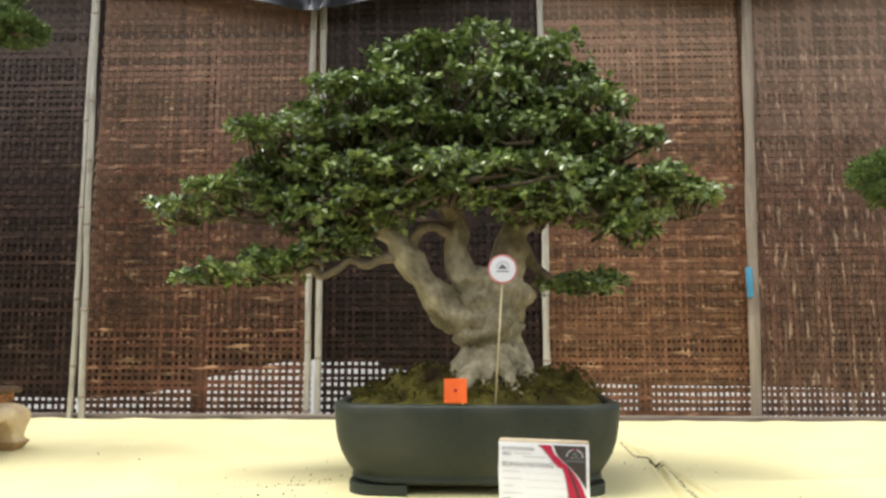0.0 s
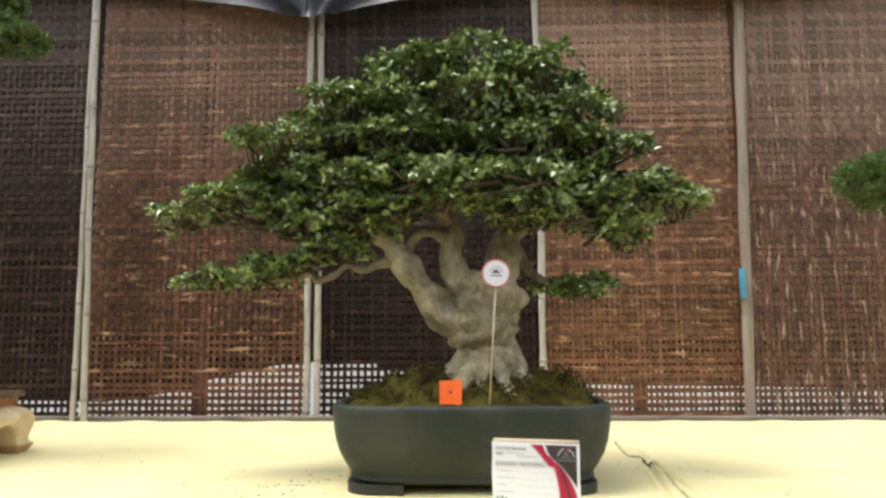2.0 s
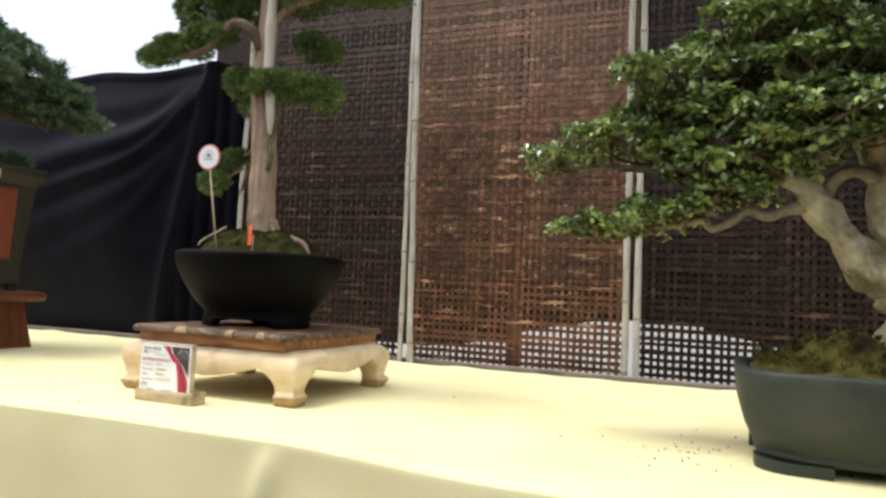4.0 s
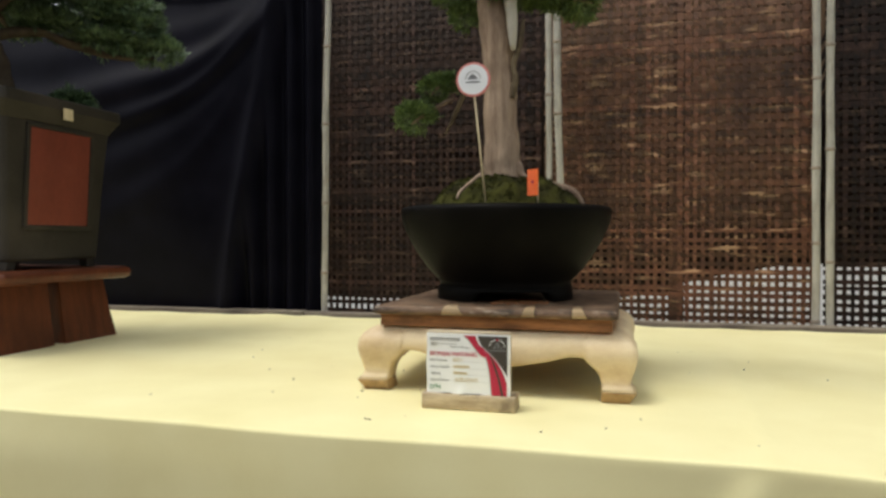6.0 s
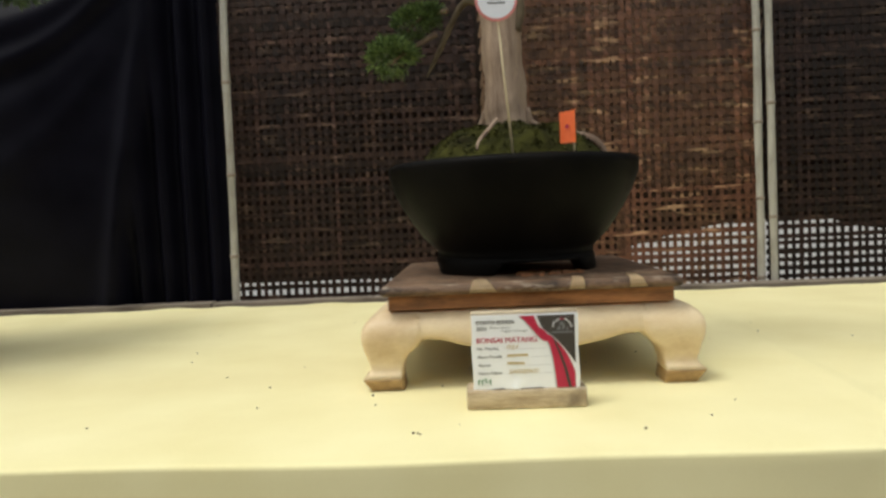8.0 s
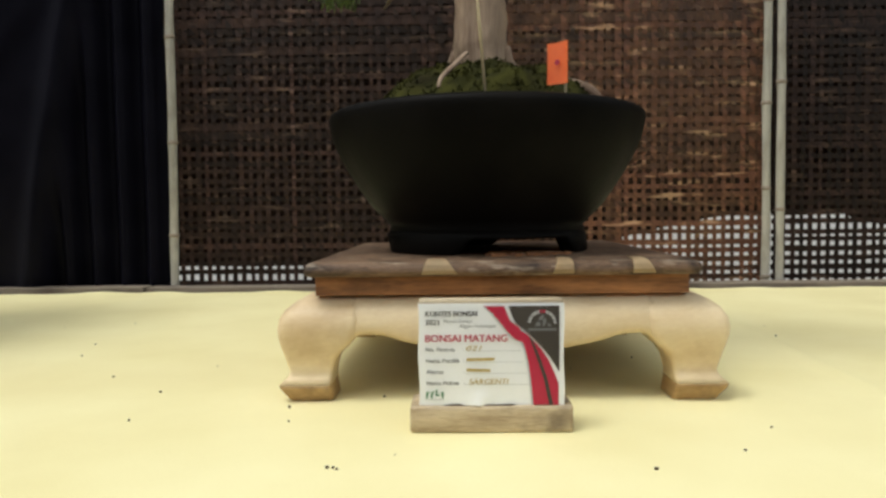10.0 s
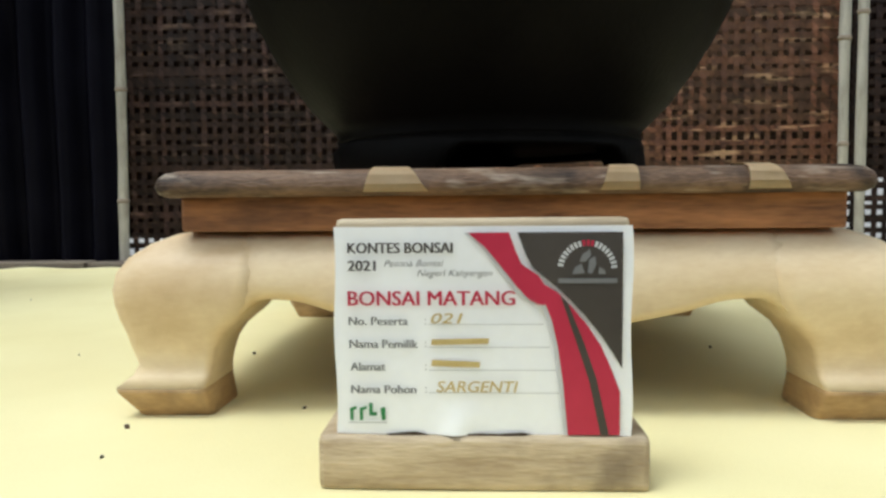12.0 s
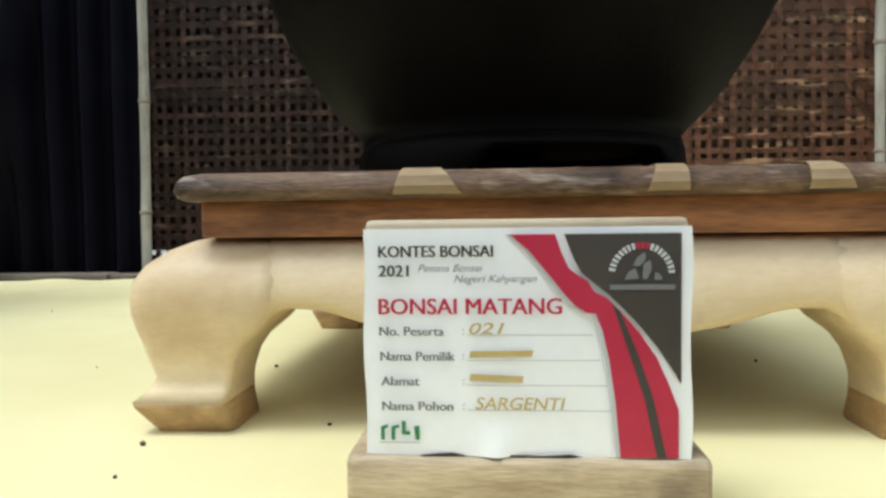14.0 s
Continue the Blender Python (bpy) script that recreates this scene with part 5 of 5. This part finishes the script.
card((-1.3595, 1.351, TOP + 0.002), 0, "wooden card stand with printed contest card and handwriting", True)
card((0.2585, 1.2125, TOP + 0.002), -13, "wooden card stand with printed contest card before the green pot", False)

# ---- the bonsai at the curtain end: square pot on a red-brown stand ----
LX, LY = -2.800, 1.785
low = thing("slab_stand", (LX, LY, TOP + 0.002), "red-brown varnished wooden stand with splayed panel legs", "stand")
for sx in (-1, 1):
    for sy in (-1, 1):
        loops = []
        for z, f in ((0, 1.0), (0.08, 0.93), (0.18, 0.86)):
            x1, y1 = sx * 0.175 * f, sy * 0.222 * f
            loops.append([(x1, y1, z), (x1, sy * 0.020, z), (x1 - sx * 0.05, sy * 0.020, z), (x1 - sx * 0.05, y1, z)][:: sx * sy])
        part("leg", rings(bmesh.new(), loops), "stand_red", low, smooth=False)
bm = bmesh.new()
loops = []
for i, z in ((0.012, 0.178), (0.002, 0.184), (0.0, 0.200), (0.004, 0.210), (0.020, 0.214)):
    loop = []
    for x, y, _ in rounded(0.225 - i, 0.245 - i, 0.03, z, 6):
        loop.append((x * (1 + 0.03 * noise.noise((x * 9, y * 9, 0))), y * (1 + 0.03 * noise.noise((x * 9, y * 9, 4))), z))
    loops.append(loop)
part("slab", rings(bm, loops), "stand_red", low, "live-edged red-brown slab")
sq = thing("square_bonsai_pot", (LX, LY, TOP + 0.216), "tall square grey-brown pot with red panels", "plant pot")
SQ = [(0.150, 0.022), (0.158, 0.024), (0.161, 0.030), (0.163, 0.06), (0.178, 0.30), (0.186, 0.395), (0.204, 0.425), (0.210, 0.435), (0.210, 0.462), (0.206, 0.466), (0.188, 0.466), (0.184, 0.460), (0.180, 0.43)]
body = part("body", rings(bmesh.new(), [rounded(h, h, 0.012, z, 4) for h, z in SQ]), "pot_brown", sq, smooth=False)
for sx in (-1, 1):
    for sy in (-1, 1):
        part("foot", box(sx * 0.155 - 0.03 * (sx > 0), sx * 0.155 + 0.03 * (sx < 0), sy * 0.155 - 0.03 * (sy > 0), sy * 0.155 + 0.03 * (sy < 0), 0, 0.023, 0.003), "pot_brown", sq, smooth=False)
tilt = math.atan2(0.015, 0.24)
for k in range(4):
    m = Matrix.Rotation(radians(90 * k), 4, "Z") @ Matrix.Translation((0, -0.1768, 0.250)) @ Matrix.Rotation(tilt, 4, "X")
    bm = box(-0.105, 0.105, -0.0035, 0.004, -0.130, 0.130, 0.002)
    bmesh.ops.transform(bm, matrix=m, verts=bm.verts)
    panel = part("red_panel", bm, "pot_red", sq, "faded red panel", False)
    for x0, x1, z0, z1 in ((-0.118, 0.118, 0.130, 0.142), (-0.118, 0.118, -0.142, -0.130), (-0.118, -0.106, -0.130, 0.130), (0.106, 0.118, -0.130, 0.130)):
        bm = box(x0, x1, -0.006, 0.004, z0, z1, 0.002)
        bmesh.ops.transform(bm, matrix=m, verts=bm.verts)
        part("moulding", bm, "pot_brown", sq, smooth=False)
tagged(part("moss", mound(0.180, 0.180, 0.040, 9, 5, 0.02, 20, 60), "moss", None, "dark moss filling the square pot", True, (LX, LY, TOP + 0.660)), category="moss", kind="stuff")
label_tag = thing("pale_tag", (LX + 0.2118, LY - 0.005, TOP + 0.640), "small pale plastic tag clipped to the pot rim", "tag")
part("plate", box(0.0, 0.002, -0.017, 0.017, -0.014, 0.018, 0.0008), "stick", label_tag, smooth=False)

pine_at = Vector((-2.790, 1.750, TOP + 0.690))
pine = thing("spreading_pine_bonsai", pine_at, "spreading dark green bonsai with layered pads over a square pot", "bonsai tree")


def pin(rows, name="branch", seg=8):
    return tree_limb(name, rows, pine, pine_at, "bark_dark", seg, 0.2)


pin([(-2.79, 1.75, 1.470, 0.050), (-2.785, 1.745, 1.53, 0.038), (-2.79, 1.735, 1.60, 0.032), (-2.81, 1.72, 1.68, 0.028), (-2.80, 1.74, 1.78, 0.022), (-2.77, 1.76, 1.88, 0.016), (-2.79, 1.77, 2.0, 0.008)], "trunk", 14)
pin([(-2.805, 1.725, 1.66, 0.017), (-2.74, 1.83, 1.695, 0.014), (-2.70, 1.93, 1.680, 0.012), (-2.63, 2.03, 1.665, 0.009), (-2.57, 2.12, 1.680, 0.004)])
pin([(-2.80, 1.73, 1.72, 0.014), (-2.68, 1.70, 1.76, 0.010), (-2.56, 1.66, 1.77, 0.005)])
pin([(-2.80, 1.73, 1.70, 0.014), (-2.92, 1.66, 1.75, 0.010), (-3.05, 1.60, 1.75, 0.005)])
pin([(-2.80, 1.73, 1.72, 0.014), (-2.90, 1.85, 1.76, 0.010), (-3.00, 1.98, 1.77, 0.005)])
pin([(-2.80, 1.73, 1.70, 0.013), (-2.78, 1.58, 1.74, 0.009), (-2.76, 1.44, 1.75, 0.004)])
PINE_HIGH = [(-2.79, 1.77, 2.06, 0.13, 0.13, 0.06), (-2.7, 1.84, 1.98, 0.13, 0.12, 0.05), (-2.88, 1.8, 1.98, 0.13, 0.13, 0.05),
             (-2.78, 1.66, 1.97, 0.14, 0.12, 0.05), (-2.64, 1.95, 1.9, 0.12, 0.11, 0.05), (-2.66, 1.72, 1.9, 0.13, 0.12, 0.05),
             (-2.95, 1.92, 1.88, 0.14, 0.13, 0.05), (-2.93, 1.63, 1.88, 0.14, 0.13, 0.05), (-2.62, 2.02, 1.82, 0.12, 0.11, 0.045)]
PINE_LOW = [(-2.72, 1.9, 1.81, 0.14, 0.12, 0.05), (-2.58, 1.68, 1.8, 0.13, 0.12, 0.045), (-2.77, 1.5, 1.8, 0.15, 0.13, 0.05),
            (-2.99, 1.97, 1.8, 0.14, 0.13, 0.05), (-3.02, 1.6, 1.79, 0.14, 0.13, 0.05), (-2.6, 2.04, 1.755, 0.1, 0.09, 0.04),
            (-2.74, 1.88, 1.725, 0.1, 0.1, 0.035), (-2.65, 2, 1.705, 0.1, 0.1, 0.035), (-2.56, 2.11, 1.695, 0.095, 0.085, 0.042)]
PINE = PINE_HIGH + PINE_LOW
rng = np.random.default_rng(31)
PINE = [(x, y, 1.75 + (z - 1.75) * 0.78 if z > 1.75 else z, a, b, c * 0.75) for x, y, z, a, b, c in PINE]
for p in PINE:
    one, nor = scatter([p], rng, 19000, 0.55, 0.35)
    me = needle_mesh("foliage_pad", one - np.array(pine_at), nor, rng, 9, 0.022, 0.0024)
    link_mesh("foliage_pad", me, "needle_dark", pine, smooth=False)
weed = thing("small_weed", (-2.71, 1.93, TOP + 0.675), "small green weed growing at the pot edge", "plant")
one, nor = scatter([(0.0, 0.0, 0.035, 0.05, 0.06, 0.03)], rng, 26000, 0.9, 0.6)
link_mesh("foliage", needle_mesh("foliage", one, nor, rng, 8, 0.020, 0.003), "needle_dark", weed, smooth=False)
part("stem", bar((0, 0, -0.01), (0, 0, 0.035), 0.002), "bark_dark", weed)

# ---- a juniper beyond the broad bonsai, of which one pad reaches into view ----
far_at = Vector((1.47, 1.62, TOP + 0.16))
fp = thing("oval_bonsai_pot", (1.47, 1.62, TOP + 0.002), "dark oval clay pot beside the wall of panels", "plant pot")
part("body", lathe([(0.15, 0), (0.17, 0.01), (0.185, 0.12), (0.195, 0.15), (0.19, 0.16), (0.17, 0.158), (0.165, 0.14)], 48), "pot_black", fp)
tagged(part("moss", mound(0.165, 0.165, 0.03, 12, 2, 0.01, 16, 48), "moss", None, "dark moss filling the oval pot", True, (1.47, 1.62, TOP + 0.145)), category="moss", kind="stuff")
far = thing("small_juniper_bonsai", far_at, "juniper bonsai with soft blue-green foliage pads", "bonsai tree")
tree_limb("trunk", [(1.47, 1.62, 0.96, 0.045), (1.46, 1.62, 1.1, 0.036), (1.42, 1.61, 1.25, 0.03), (1.40, 1.61, 1.38, 0.02), (1.42, 1.61, 1.5, 0.01)], far, far_at, "bark_red", 12)
tree_limb("branch", [(1.41, 1.61, 1.32, 0.014), (1.30, 1.60, 1.40, 0.011), (1.18, 1.59, 1.43, 0.008), (1.06, 1.58, 1.44, 0.004)], far, far_at, "bark_red", 8)
for p in [(1.07, 1.58, 1.462, 0.075, 0.08, 0.045), (1.16, 1.58, 1.485, 0.095, 0.09, 0.050), (1.27, 1.60, 1.47, 0.09, 0.09, 0.05), (1.42, 1.61, 1.52, 0.13, 0.12, 0.06), (1.10, 1.58, 1.43, 0.06, 0.07, 0.035)]:
    one, nor = scatter([p], rng, 50000, 0.5, 0.45)
    link_mesh("foliage_pad", needle_mesh("foliage_pad", one - np.array(far_at), nor, rng, 9, 0.014, 0.0016), "needle", far, smooth=False)

# ---- grit on the cloth ----
rnd = random.Random(9)
bm = bmesh.new()


def crumb(x, y, r):
    q = bmesh.ops.create_icosphere(bm, subdivisions=1, radius=r)["verts"]
    z = TOP + cloth_height(x, y)
    for v in q:
        v.co = Vector((x, y, z + r * 0.4)) + v.co * (0.7 + 0.5 * noise.noise((v.co + Vector((x, y, 0))) * 400)) * 1.0


for _ in range(75):
    crumb(rnd.gauss(-0.24, 0.10), rnd.gauss(1.52, 0.10), rnd.uniform(0.0012, 0.0030))
for _ in range(20):
    crumb(rnd.gauss(0.62, 0.08), rnd.gauss(1.7, 0.2), rnd.uniform(0.001, 0.0026))
for _ in range(18):
    crumb(rnd.uniform(-2.2, -0.8), rnd.uniform(1.20, 2.4), rnd.uniform(0.0010, 0.0026))
for x, y in ((-1.757, 1.395), (-2.028, 1.840), (-1.772, 1.512), (-1.590, 1.441), (-1.578, 1.388), (-1.484, 1.485), (-1.579, 1.669), (-0.834, 1.872), (-1.071, 1.360), (-1.125, 1.293), (-1.129, 1.702), (-1.221, 1.246), (-0.684, 1.788)):
    crumb(x, y, rnd.uniform(0.0018, 0.0028))
for k in range(3):
    crumb(-1.506 + rnd.gauss(0, 0.003), 1.251 + rnd.gauss(0, 0.002), rnd.uniform(0.0018, 0.0026))
# soil caught along the crease beside the green pot
CREASE = [(0.566, 2.058), (0.558, 1.877), (0.578, 1.788), (0.58, 1.72), (0.585, 1.645), (0.572, 1.485), (0.571, 1.355)]
for k in range(330):
    t = rnd.random() * (len(CREASE) - 1)
    (xa, ya), (xb, yb) = CREASE[int(t)], CREASE[int(t) + 1]
    near = math.exp(-((t - 2.6) / 0.7) ** 2)
    crumb(xa + (xb - xa) * (t % 1) + rnd.gauss(0, 0.0016 + 0.003 * near), ya + (yb - ya) * (t % 1) + rnd.gauss(0, 0.003 + 0.006 * near), rnd.uniform(0.0010, 0.0020 + 0.0022 * near))
tagged(part("soil_crumbs", bm, "crumb", None, "dark soil crumbs scattered over the yellow cloth"), category="soil crumbs", kind="stuff")

bm = bmesh.new()
for _ in range(150):
    f, q, r = radians(rnd.uniform(268, 318)), rnd.uniform(0.06, 0.165), rnd.uniform(0.0010, 0.0030)
    made = bmesh.ops.create_icosphere(bm, subdivisions=1, radius=r)["verts"]
    for v in made:
        v.co = Vector((BX + q * math.cos(f), BY + q * math.sin(f), BZ + r * 0.5)) + Vector((v.co.x * 1.6, v.co.y, v.co.z * 0.8))
tagged(part("slab_litter", bm, "stand_brown", None, "red-brown soil litter on the slab under the black bowl"), category="soil litter", kind="stuff")
